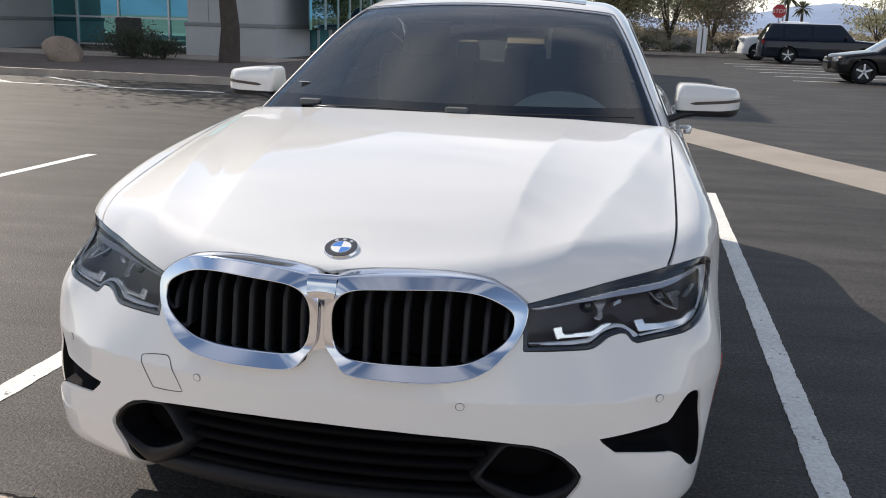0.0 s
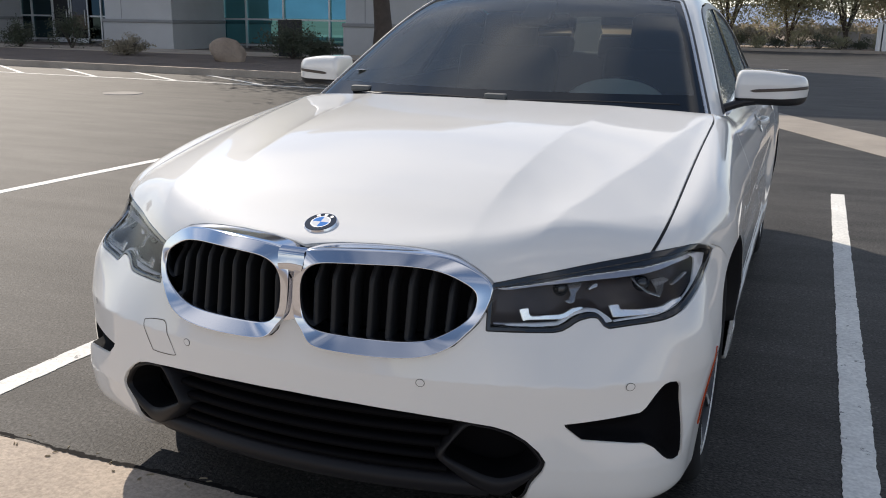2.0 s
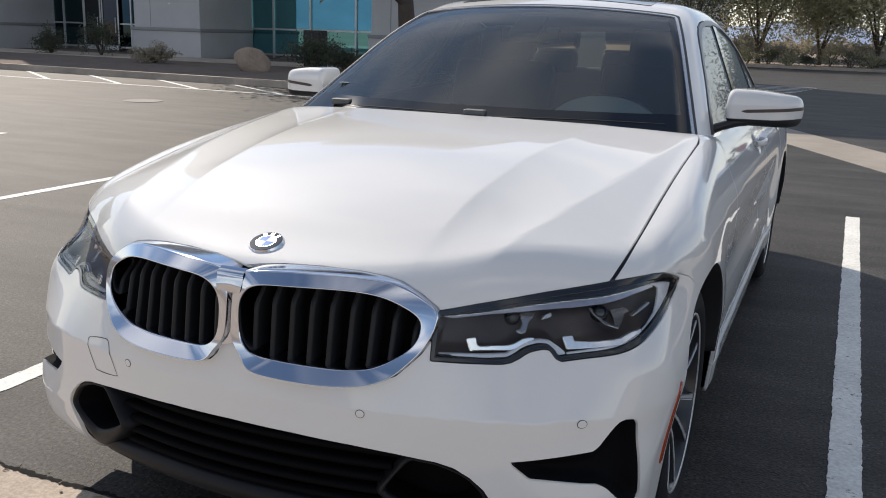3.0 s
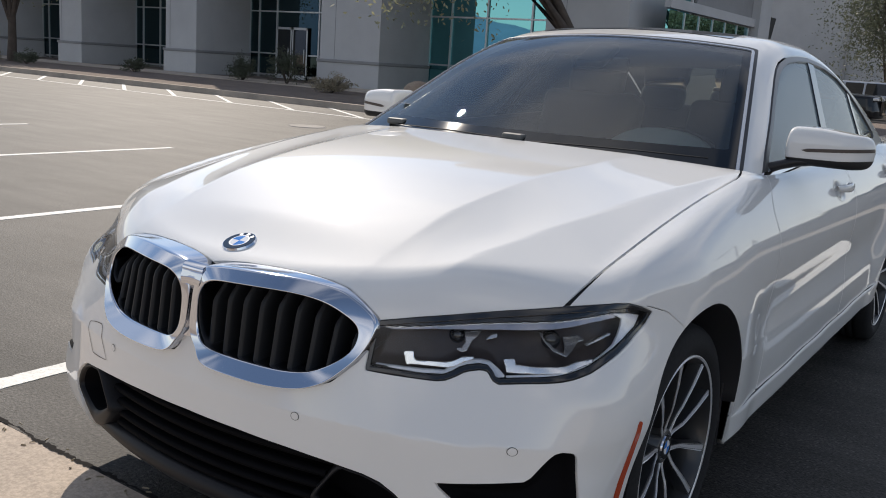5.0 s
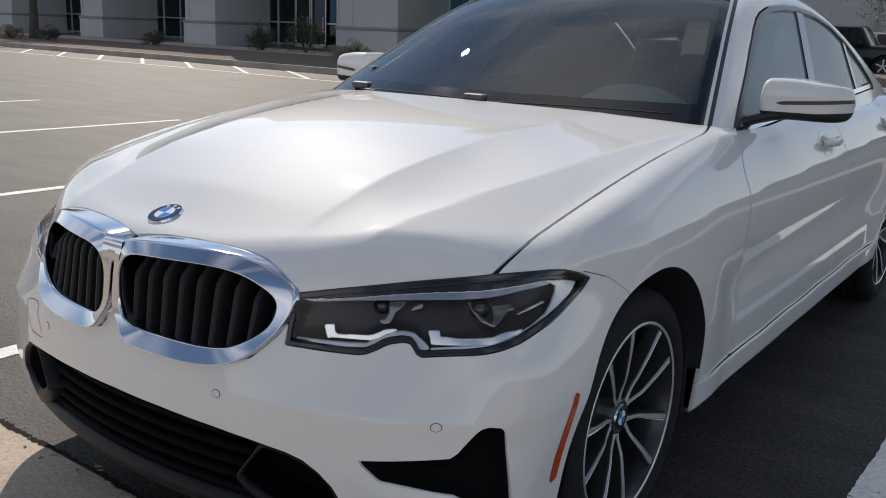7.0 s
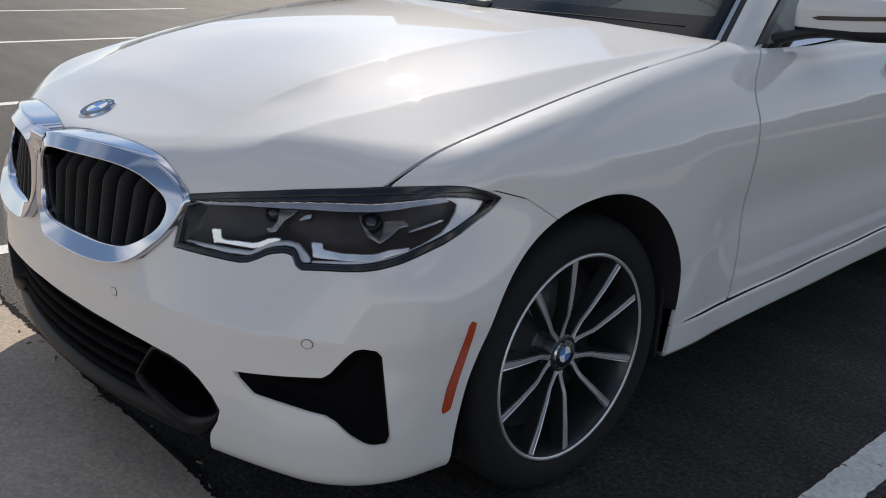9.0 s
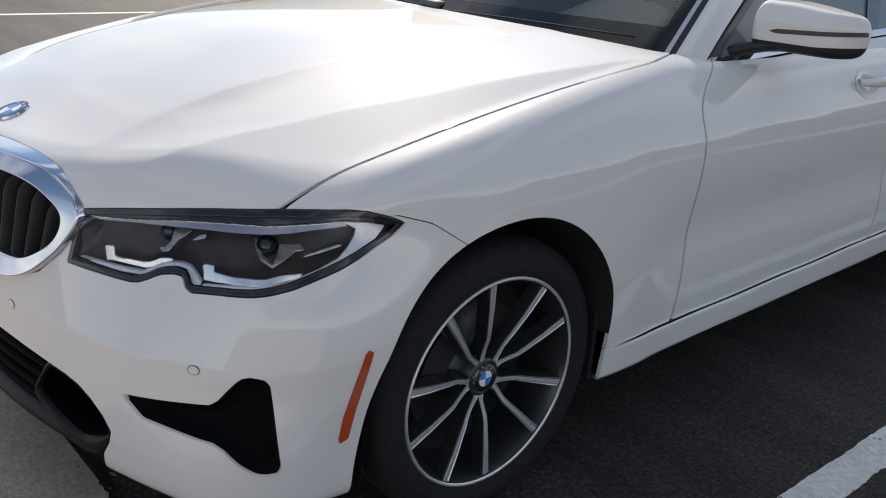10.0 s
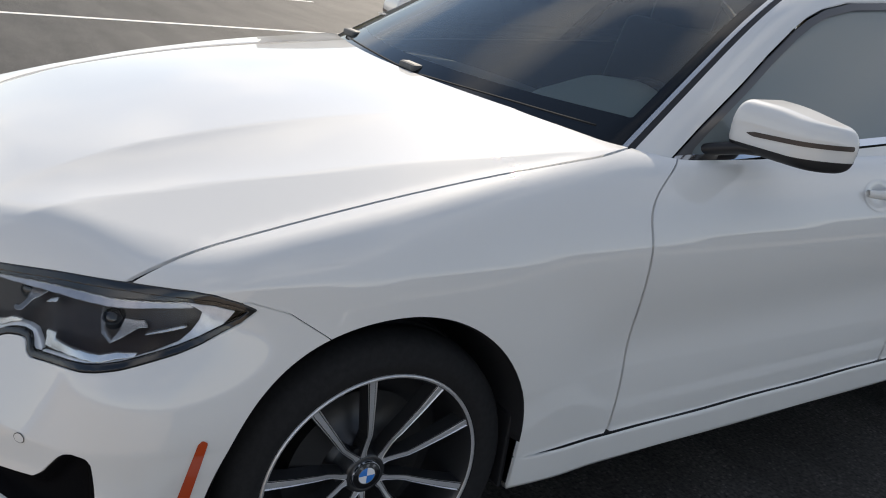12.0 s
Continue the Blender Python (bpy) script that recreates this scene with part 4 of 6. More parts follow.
def nose_only(v, d, back=0.84):
    return np.where(v[:, 1] < back, d, 1.0)


def kidney_at(v):
    return nose_only(v, polygon(v[:, 0], v[:, 2], KIDNEY_OUT + [(-0.05, 0.602), (-0.05, 0.766)]), 0.30)


def head_at(v):
    return nose_only(v, polygon(*unroll(v), HEAD))


def intake_at(v):
    return nose_only(v, polygon(*unroll(v), INTAKE + [(-0.05, 0.10), (-0.05, 0.427)]))


def vent_at(v):
    return nose_only(v, polygon(*unroll(v), VENT))


def outside(mesh, test, gap=0.002):
    return keep(mesh, gap - test(mesh[0]))


skin = shell(lower_body, 0.75, 3.9, 0.55, 200, 200, 240)
skin = outside(skin, arch_distance, 0.0)
inner = skin
for test in (kidney_at, head_at, intake_at, vent_at):
    skin = outside(skin, test, 0.0015)
    inner = outside(inner, test, -0.004)


def free_of_cabin(mesh, gap):
    v = mesh[0]
    return keep(mesh, np.where((v[:, 1] > 1.0) & (v[:, 2] > 0.9), -gap - np.maximum(cabin(v), -0.2), -1.0))


skin = free_of_cabin(skin, -0.004)
inner = free_of_cabin(inner, -0.004)
panel("body_shell", inner, lower_body, black_plastic, car, "black inner body seen in the shut lines", sink=0.013, depth=0, middle=True)

GAP = 0.0036


def bonnet_split(v):
    """Below zero on the bonnet."""
    u, z = unroll(v)
    low = np.interp(u, [0, 0.40, 0.81, 0.9], [0.68, 0.69, 0.74, 0.74])
    front = np.where(v[:, 1] < 0.60, low - z, -1.0)
    return np.maximum(np.maximum(v[:, 0] - bonnet_edge(v[:, 1]), v[:, 1] - bonnet_back(v[:, 0])), np.maximum(front, 0.60 - z))


def bumper_split(v):
    """Below zero on the front bumper."""
    u, z = unroll(v)
    top = np.interp(u, [0, 0.40, 0.81, 1.000, 1.066, 1.127, 1.2], [0.68, 0.69, 0.74, 0.757, 0.735, 0.692, 0.63])
    return np.maximum(z - top, v[:, 1] - ARCH_Y)


bonnet = keep(skin, bonnet_split(skin[0]) + GAP)
panel("bonnet", bonnet, lower_body, paint_white, car, "white bonnet with raised creases", middle=True)
rest = outside(skin, bonnet_split, GAP)
panel("front_bumper", keep(rest, bumper_split(rest[0]) + GAP / 3), lower_body, paint_white, car, middle=True)
rest = outside(rest, bumper_split, GAP / 3)
flank = rest
v = flank[0]
panel("front_wing", keep(flank, np.maximum(np.maximum(v[:, 1] - door_front(v[:, 2]), sill(v[:, 1]) - v[:, 2]) + GAP, 0.3 - v[:, 0])), lower_body, paint_white, car, both=True)
panel("side_skirt", keep(flank, np.maximum(np.maximum(v[:, 2] - sill(v[:, 1]), np.abs(v[:, 1] - 2.2) - 1.3) + GAP / 2, 0.3 - v[:, 0])), lower_body, paint_white, car, both=True)
rear_door_end = 3.34 - 0.30 * np.maximum(0.75 - v[:, 2], 0)
panel("front_door", keep(flank, np.maximum(np.maximum(door_front(v[:, 2]) - v[:, 1], v[:, 1] - 2.50), np.maximum(sill(v[:, 1]) - v[:, 2], 0.3 - v[:, 0])) + GAP), lower_body, paint_white, car, both=True)
panel("rear_door", keep(flank, np.maximum(np.maximum(2.50 - v[:, 1], v[:, 1] - rear_door_end), np.maximum(sill(v[:, 1]) - v[:, 2], 0.3 - v[:, 0])) + GAP), lower_body, paint_white, car, both=True)
stern = keep(flank, rear_door_end + GAP - v[:, 1])
v = stern[0]
lamp = polygon(v[:, 0], v[:, 2], [(0.50, 0.80), (0.95, 0.78), (0.95, 0.93), (0.50, 0.93)])
lamp = np.where(v[:, 1] > 4.3, lamp, 1.0)
panel("tail_lamp", keep(stern, lamp + 0.001), lower_body, red_lens, car, "red tail lamp", both=True)
stern = keep(stern, 0.001 - lamp)
v = stern[0]
lid = np.maximum(np.maximum(v[:, 0] - 0.62, 4.02 - v[:, 1]), 0.72 - v[:, 2])
panel("boot_lid", keep(stern, lid + GAP), lower_body, paint_white, car, middle=True)
stern = keep(stern, GAP - lid)
v = stern[0]
tailcut = np.maximum(v[:, 2] - 0.72, 4.10 - v[:, 1])
panel("rear_bumper", keep(stern, tailcut + GAP), lower_body, paint_white, car, middle=True)
panel("rear_wing", keep(stern, np.maximum(GAP - tailcut, sill(v[:, 1]) - v[:, 2])), lower_body, paint_white, car, both=True)

# glasshouse
dome = shell(cabin, 1.9, 3.2, 1.0, 110, 120, 170)
dome = keep(dome, 0.90 - dome[0][:, 2])
dome = keep(dome, -0.012 - lower_body(dome[0]))


def screen_at(v, margin=0.0):
    x, y = np.abs(v[:, 0]), v[:, 1]
    return np.maximum(x - (0.722 - 0.30 * (y - 1.45)), (y - 2.03 - 0.20 * x * x)) + margin


def rear_screen_at(v, margin=0.0):
    x, y = np.abs(v[:, 0]), v[:, 1]
    return np.maximum(np.maximum(x - 0.54 - 0.10 * (y - 3.4), 3.32 - 0.1 * x * x - y), y - 4.2) + margin


def windows_at(v, margin=0.0):
    return np.maximum(polygon(v[:, 1], v[:, 2], WINDOWS), 0.35 - v[:, 0]) + margin


d = screen_at(dome[0])
screen = keep(dome, d)
v = screen[0]
low_edge = v[:, 1] - bonnet_back(v[:, 0])
clear = np.maximum(screen_at(v) + 0.028, np.maximum(0.045 - low_edge, screen_at(v) + 0.03))
panel("windscreen", keep(screen, clear), cabin, screen_glass, car, "clear tinted windscreen", depth=0, middle=True)
panel("windscreen_border", keep(screen, -clear), cabin, screen_black, car, "black ceramic screen edge", depth=0, middle=True)
rest = keep(dome, -d)
v = rest[0]
strip = np.where(v[:, 1] < 2.25, np.abs(v[:, 0]) - (0.722 - 0.30 * (v[:, 1] - 1.45)), 1.0)
strip = np.maximum(strip, v[:, 1] - 2.03 - 0.2 * v[:, 0] ** 2)
panel("screen_trim", keep(rest, strip - 0.010), cabin, silver_trim, car, "bright windscreen side strip", sink=-0.004, both=True)
rest = keep(rest, 0.010 - strip)
v = rest[0]
strip = np.where(v[:, 1] < 2.25, np.abs(v[:, 0]) - (0.722 - 0.30 * (v[:, 1] - 1.45)), 1.0)
strip = np.maximum(strip, v[:, 1] - 2.05 - 0.2 * v[:, 0] ** 2)
panel("screen_seal", keep(rest, strip - 0.024), cabin, black_plastic, car, "black rubber screen seal", both=True)
rest = keep(rest, 0.024 - strip)
d = windows_at(rest[0])
side = keep(rest, d + 0.0)
rest = keep(rest, 0.006 - d)
v = side[0]
ring = windows_at(v, 0.017)
trim = keep(side, -ring)
v = trim[0]
foot = v[:, 2] - np.interp(v[:, 1], [1.51, 1.80, 2.38, 3.0, 3.52], [0.975, 0.992, 1.021, 1.043, 1.060])
panel("window_trim", keep(trim, foot), cabin, chrome, car, "polished metal strip under the windows", sink=-0.003, both=True)
panel("window_seal", keep(trim, -foot), cabin, satin_trim, car, "dark satin window surround", sink=-0.003, both=True)
side = keep(side, ring)
v = side[0]
pillar = v[:, 1] - (2.40 + 0.62 * (v[:, 2] - 1.0))
quarter = v[:, 1] - (3.13 + 0.30 * (v[:, 2] - 1.05))
panel("front_window", keep(side, np.maximum(pillar, 1.575 - v[:, 1])), cabin, side_glass, car, depth=0, sink=0.006, both=True)
panel("mirror_triangle", keep(side, v[:, 1] - 1.575), cabin, black_plastic, car, depth=0, sink=0.003, both=True)
panel("door_pillar", keep(side, np.maximum(-pillar, pillar - 0.085)), cabin, gloss_black, car, "gloss black door pillar", depth=0.006, both=True)
panel("rear_window", keep(side, np.maximum(0.085 - pillar, quarter)), cabin, side_glass, car, depth=0, sink=0.006, both=True)
panel("quarter_bar", keep(side, np.maximum(-quarter, quarter - 0.035)), cabin, gloss_black, car, depth=0.006, both=True)
panel("quarter_window", keep(side, 0.035 - quarter), cabin, side_glass, car, depth=0, sink=0.006, both=True)
d = rear_screen_at(rest[0])
panel("rear_screen", keep(rest, d), cabin, rear_glass, car, "dark tinted rear window", depth=0, sink=0.003, middle=True)
rest = keep(rest, 0.004 - d)
v = rest[0]
hatch = np.maximum(np.abs(v[:, 0]) - 0.41, np.abs(v[:, 1] - 2.62) - 0.42)
hatch = np.where(v[:, 2] > 1.3, hatch, 1.0)
panel("sunroof", keep(rest, hatch), cabin, gloss_black, car, "black glass sunroof", sink=-0.002, middle=True)
panel("roof", keep(rest, 0.004 - hatch), cabin, paint_white, car, "white roof with its pillars", middle=True)


# twin grille
def smooth_loop(points, count):
    """A closed curve through the points, evenly spaced."""
    p = np.array(points)
    q = np.concatenate([p[-2:], p, p[:3]])
    out = []
    for i in range(len(p)):
        a, b, c, e = q[i + 1], q[i + 2], q[i + 3], q[(i + 4) if i + 4 < len(q) else 3]
        for t in np.linspace(0, 1, 8, endpoint=False):
            out.append(0.5 * (2 * b + (c - a) * t + (2 * a - 5 * b + 4 * c - e) * t * t + (3 * b - a - 3 * c + e) * t ** 3))
    out = np.array(out)
    s = np.concatenate([[0], np.cumsum(np.linalg.norm(np.diff(np.concatenate([out, out[:1]]), axis=0), axis=1))])
    at = np.linspace(0, s[-1], count, endpoint=False)
    closed = np.concatenate([out, out[:1]])
    return np.stack([np.interp(at, s, closed[:, i]) for i in range(2)], 1)


def grille_point(p, out):
    return np.stack([p[:, 0], nose_y(np.abs(p[:, 0]), p[:, 1]) - out, p[:, 1]], 1)


def loop_loft(name, rings, mat, parent, label="", mirror=1):
    m, n = len(rings), len(rings[0])
    v = np.concatenate(rings) * np.array([mirror, 1, 1])
    f = []
    for i in range(m - 1):
        for j in range(n):
            q = (i * n + j, i * n + (j + 1) % n, (i + 1) * n + (j + 1) % n, (i + 1) * n + j)
            f.append(q if mirror > 0 else q[::-1])
    return link(name, v, f, mat, parent, label)


outline_in = smooth_loop(KIDNEY_IN, 120)
centre = outline_in.mean(0)
outer_closed = [(0.010, 0.763), (0.03, 0.770)] + KIDNEY_OUT[2:21] + [(0.034, 0.592), (0.018, 0.60), (0.008, 0.62), (0.006, 0.70)]


def nearest_ray(points, c, dirs):
    """Where rays from c in the given directions leave a closed outline."""
    p = smooth_loop(points, 600) - c
    ang = np.arctan2(p[:, 1], p[:, 0])
    order = np.argsort(ang)
    r = np.linalg.norm(p, axis=1)
    return np.interp(dirs, ang[order], r[order], period=2 * np.pi)


d = outline_in - centre
ang = np.arctan2(d[:, 1], d[:, 0])
r_in, r_out = np.linalg.norm(d, axis=1), nearest_ray(outer_closed, centre, ang)
ways = np.stack([np.cos(ang), np.sin(ang)], 1)


def ring_at(f, out, tilt=0.75):
    """The frame's face leans back all round, so that it mirrors the sky."""
    r = r_out + (r_in - r_out) * f
    rise = (ways * (r - (r_out + r_in) / 2)[:, None])[:, 1]
    p = grille_point(centre + ways * r[:, None], out - tilt * rise)
    for _ in range(6):
        p = (np.roll(p, 1, 0) + 2 * p + np.roll(p, -1, 0)) / 4
    return p


for side in (1, -1):
    frame_rings = [ring_at(0.0, -0.075, 0.3), ring_at(0.0, -0.002), ring_at(0.02, 0.008), ring_at(0.05, 0.0125), ring_at(0.09, 0.013), ring_at(0.13, 0.013), ring_at(0.50, 0.013), ring_at(0.87, 0.013), ring_at(0.91, 0.013), ring_at(0.96, 0.0115), ring_at(0.99, 0.007), ring_at(1.0, 0.002), ring_at(1.02, -0.045, 0.3)]
    surround = loop_loft("grille_surround", frame_rings, chrome, car, "chrome grille surround", side)
    bm = bmesh.new()
    back = [bm.verts.new((side * x, nose_y(abs(x), z) + 0.075, z)) for x, z in (centre + ways * (r_in * 1.02)[:, None])]
    bm.faces.new(back if side > 0 else back[::-1])
    part("grille_backing", bm, intake_black, surround, "black grille interior")
    for k in range(9):
        x = 0.052 + k * 0.0435
        zs = np.array([z for z in np.linspace(0.55, 0.78, 100) if polygon(np.array([x]), np.array([z]), [tuple(q) for q in outline_in])[0] < -0.002])
        if len(zs) < 4:
            continue
        z0, z1 = zs.min(), zs.max()
        zz = np.linspace(z0 - 0.004, z1 + 0.004, 14)
        v, f = [], []
        for i, z in enumerate(zz):
            lean = 0.012 + 0.030 * step(z1 - 0.045, z1 + 0.004, z)
            y = float(nose_y(x, z)) + lean
            for dx, dy in ((-0.0035, 0.055), (-0.007, 0.006), (-0.003, 0.0), (0.003, 0.0), (0.007, 0.006), (0.0035, 0.055)):
                v.append((side * (x + dx), y + dy, z))
            if i:
                for j in range(5):
                    q = (6 * i + j - 6, 6 * i + j - 5, 6 * i + j + 1 - 0, 6 * i + j)
                    f.append(q if side > 0 else q[::-1])
        link("grille_bar", v, f, grille_black, surround)
# chrome bridge between the two surrounds
zz = np.linspace(0.598, 0.772, 22)
v, f = [], []
for i, z in enumerate(zz):
    up = float(step(0.69, 0.745, z))
    for k in (-1.0, -0.6, -0.2, 0.2, 0.6, 1.0):
        x = k * (0.021 + 0.013 * up)
        v.append((x, float(nose_y(abs(x), z)) - 0.002 - 0.0105 * up - 0.4 * up * max(0.0, 0.748 - z) + 0.012 * (1 - up) * (1 - k * k) + 0.03 * float(step(0.762, 0.780, z)), z))
    if i:
        f += [(6 * i + j - 6, 6 * i + j - 5, 6 * i + j + 1, 6 * i + j) for j in range(5)]
link("grille_bridge", v, f, chrome, car, "chrome bridge between the grilles")

# headlamps
U, Z = np.meshgrid(np.linspace(0.395, 1.02, 220), np.linspace(0.600, 0.780, 72), indexing="ij")
i = np.arange(U.size).reshape(U.shape)
q = np.stack([i[:-1, :-1], i[1:, :-1], i[1:, 1:], i[:-1, 1:]], -1).reshape(-1, 4)
lamp_tri = np.concatenate([q[:, [0, 1, 2]], q[:, [0, 2, 3]]])
UZ = np.stack([U.ravel(), Z.ravel(), np.zeros(U.size)], 1)


def lamp_piece(name, test, mat, parent, sink, thick=0.004, label=""):
    """A piece of the headlamp given in unrolled places, on both lamps; sink may be a function of (u, z)."""
    flat, t = keep((UZ, lamp_tri), test(UZ[:, 0], UZ[:, 1]))
    u, z = flat[:, 0], flat[:, 1]
    s = sink(u, z) if callable(sink) else np.full(len(u), float(sink))
    v = nose_point(u, z, s)
    if thick:
        e = edges_of(t)
        used, inverse = np.unique(e, return_inverse=True)
        inverse = inverse.reshape(-1, 2) + len(v)
        t = np.concatenate([t, np.stack([e[:, 1], e[:, 0], inverse[:, 0]], 1), np.stack([e[:, 1], inverse[:, 0], inverse[:, 1]], 1)])
        v = np.concatenate([v, nose_point(u[used], z[used], s[used] + thick)])
    out = []
    for k, side in enumerate((1, -1)):
        w, tt = (v, t) if side > 0 else (v * np.array([-1, 1, 1]), t[:, ::-1])
        out.append(link(name, w, tt, mat, parent[k] if parent else car, label))
    return out


def poly_test(points, grow=0.0):
    return lambda u, z: polygon(u, z, points) - grow


def head_d(u, z):
    return polygon(u, z, HEAD)


housings = lamp_piece("headlamp", lambda u, z: head_d(u, z) - 0.004, lamp_dark, None, lambda u, z: 0.026 + 0.020 * step(0.0, -0.03, head_d(u, z)), 0, "dark headlamp unit with bright light guides")
lamp_piece("lamp_rim", lambda u, z: np.maximum(head_d(u, z) + 0.0005, -head_d(u, z) - 0.008 - 0.005 * step(0.62, 0.78, z) * step(0.99, 0.9, u)), gloss_black, housings, 0.001, 0.02, "gloss black lamp edge")
lamp_piece("lens", lambda u, z: head_d(u, z) + 0.008, lens_glass, housings, 0.003, 0, "clear lens")
lamp_piece("upper_bezel", poly_test([(0.429, 0.705), (0.521, 0.721), (0.628, 0.736), (0.730, 0.749), (0.811, 0.760), (0.870, 0.765), (0.916, 0.766), (0.949, 0.763), (0.980, 0.753), (1.007, 0.740), (0.985, 0.739), (0.949, 0.748), (0.907, 0.751), (0.843, 0.743), (0.788, 0.734), (0.731, 0.730), (0.630, 0.720), (0.523, 0.707), (0.465, 0.702)]), gloss_black, housings, 0.006, 0.012, "gloss black upper bezel")
lamp_piece("light_bar", poly_test([(0.445, 0.698), (0.474, 0.699), (0.521, 0.704), (0.629, 0.717), (0.730, 0.726), (0.788, 0.731), (0.843, 0.739), (0.903, 0.748), (0.917, 0.745), (0.917, 0.739), (0.861, 0.731), (0.825, 0.723), (0.788, 0.717), (0.732, 0.712), (0.630, 0.706), (0.555, 0.702), (0.475, 0.694)]), lamp_bar, housings, 0.012, 0.005)
lamp_piece("light_line", poly_test([(0.450, 0.6985), (0.521, 0.7045), (0.629, 0.7175), (0.730, 0.727), (0.788, 0.7316), (0.843, 0.7396), (0.903, 0.7484), (0.903, 0.7462), (0.843, 0.7370), (0.788, 0.7290), (0.730, 0.7245), (0.629, 0.7150), (0.521, 0.7022), (0.475, 0.6975)]), lamp_white, housings, 0.0105, 0.004)
lamp_piece("sweep", poly_test([(0.905, 0.748), (0.946, 0.746), (0.979, 0.738), (0.971, 0.726), (0.956, 0.708), (0.930, 0.686), (0.905, 0.674), (0.868, 0.659), (0.833, 0.648), (0.800, 0.638), (0.757, 0.633), (0.690, 0.624), (0.690, 0.627), (0.757, 0.638), (0.800, 0.645), (0.833, 0.656), (0.869, 0.670), (0.901, 0.686), (0.916, 0.702), (0.927, 0.721), (0.930, 0.735), (0.920, 0.741)]), lamp_guide, housings, 0.010, 0.005)
lamp_piece("lower_trim", poly_test([(0.443, 0.623), (0.481, 0.623), (0.534, 0.623), (0.579, 0.625), (0.603, 0.641), (0.623, 0.649), (0.648, 0.651), (0.665, 0.649), (0.680, 0.637), (0.688, 0.628), (0.688, 0.624), (0.673, 0.622), (0.665, 0.634), (0.652, 0.642), (0.629, 0.643), (0.607, 0.636), (0.585, 0.622), (0.574, 0.619), (0.536, 0.617), (0.482, 0.619)]), lamp_guide, housings, 0.012, 0.01)
lamp_piece("day_light", poly_test([(0.498, 0.655), (0.518, 0.658), (0.521, 0.641), (0.530, 0.640), (0.580, 0.642), (0.591, 0.644), (0.612, 0.655), (0.633, 0.657), (0.632, 0.653), (0.613, 0.645), (0.596, 0.635), (0.582, 0.632), (0.532, 0.632), (0.505, 0.630)]), lamp_white, housings, lambda u, z: 0.010 - 0.15 * (z - 0.632), 0.005, "white light guide")
lamp_piece("day_light", poly_test([(0.687, 0.658), (0.707, 0.660), (0.709, 0.650), (0.737, 0.649), (0.791, 0.654), (0.816, 0.663), (0.847, 0.667), (0.844, 0.661), (0.816, 0.653), (0.791, 0.643), (0.738, 0.637), (0.692, 0.633)]), lamp_white, housings, lambda u, z: 0.010 - 0.15 * (z - 0.636), 0.005, "white light guide")
lamp_piece("reflector", poly_test([(0.619, 0.698), (0.655, 0.701), (0.645, 0.691), (0.632, 0.682), (0.621, 0.665), (0.610, 0.662), (0.597, 0.668), (0.611, 0.669), (0.619, 0.679)]), lamp_silver, housings, lambda u, z: 0.022 + 0.5 * (z - 0.68), 0.005)
lamp_piece("reflector", poly_test([(0.764, 0.706), (0.770, 0.690), (0.780, 0.676), (0.800, 0.668), (0.814, 0.676), (0.835, 0.691), (0.851, 0.694), (0.842, 0.702), (0.809, 0.699), (0.806, 0.682), (0.800, 0.673), (0.783, 0.682), (0.771, 0.705)]), lamp_silver, housings, lambda u, z: 0.022 + 0.5 * (z - 0.68), 0.005)
lamp_piece("chip", poly_test([(0.668, 0.695), (0.683, 0.700), (0.681, 0.692), (0.657, 0.685)]), lamp_silver, housings, 0.022, 0.01)
lamp_piece("chip", poly_test([(0.852, 0.689), (0.904, 0.706), (0.911, 0.703), (0.871, 0.691), (0.845, 0.684)]), lamp_silver, housings, 0.022, 0.01)
for k, side in enumerate((1, -1)):
    for u, z, r in ((0.606, 0.686, 0.018), (0.788, 0.690, 0.021)):
        c = nose_point(np.array([u]), np.array([z]), np.array([0.045]))[0] * np.array([side, 1, 1])
        bm = bmesh.new()
        bmesh.ops.create_uvsphere(bm, u_segments=24, v_segments=12, radius=r, matrix=Matrix.Translation(c))
        part("projector", bm, gloss_black, housings[k], "dark projector lens", smooth=True)

# side vents of the bumper, side markers, parking sensors, tow cover
full = shell(lower_body, 0.75, 3.9, 0.55, 2, 200, 240)
v = full[0]
vent = keep(full, vent_at(v) + 0.001)
vu, vz = unroll(vent[0])
n = gradient(lower_body, vent[0])
sunk = (vent[0] - n * (0.004 + 0.030 * step(0.0, -0.022, polygon(vu, vz, VENT)))[:, None], vent[1])
for side in (1, -1):
    link("bumper_vent", sunk[0] * np.array([side, 1, 1]), sunk[1] if side > 0 else sunk[1][:, ::-1], intake_black, car, "black corner vent in the bumper")
panel("side_marker", keep(full, nose_only(v, polygon(*unroll(v), MARKER))), lower_body, amber, car, "amber side marker", sink=-0.003, both=True)


def disc_on(name, u, z, r0, r1, mat, parent, lift=0.002):
    ring = []
    for r in (r0, r1):
        a = np.linspace(0, 2 * np.pi, 24, endpoint=False)
        ring.append((np.abs(u) + r * np.cos(a), z + r * np.sin(a)))
    uu, zz = np.concatenate([q[0] for q in ring]), np.concatenate([q[1] for q in ring])
    v = nose_point(uu, zz, np.full(len(uu), -lift))
    f = [(j, (j + 1) % 24, 24 + (j + 1) % 24, 24 + j) for j in range(24)]
    if u < 0:
        v, f = v * np.array([-1, 1, 1]), [q[::-1] for q in f]
    return link(name, v, f, mat, parent)


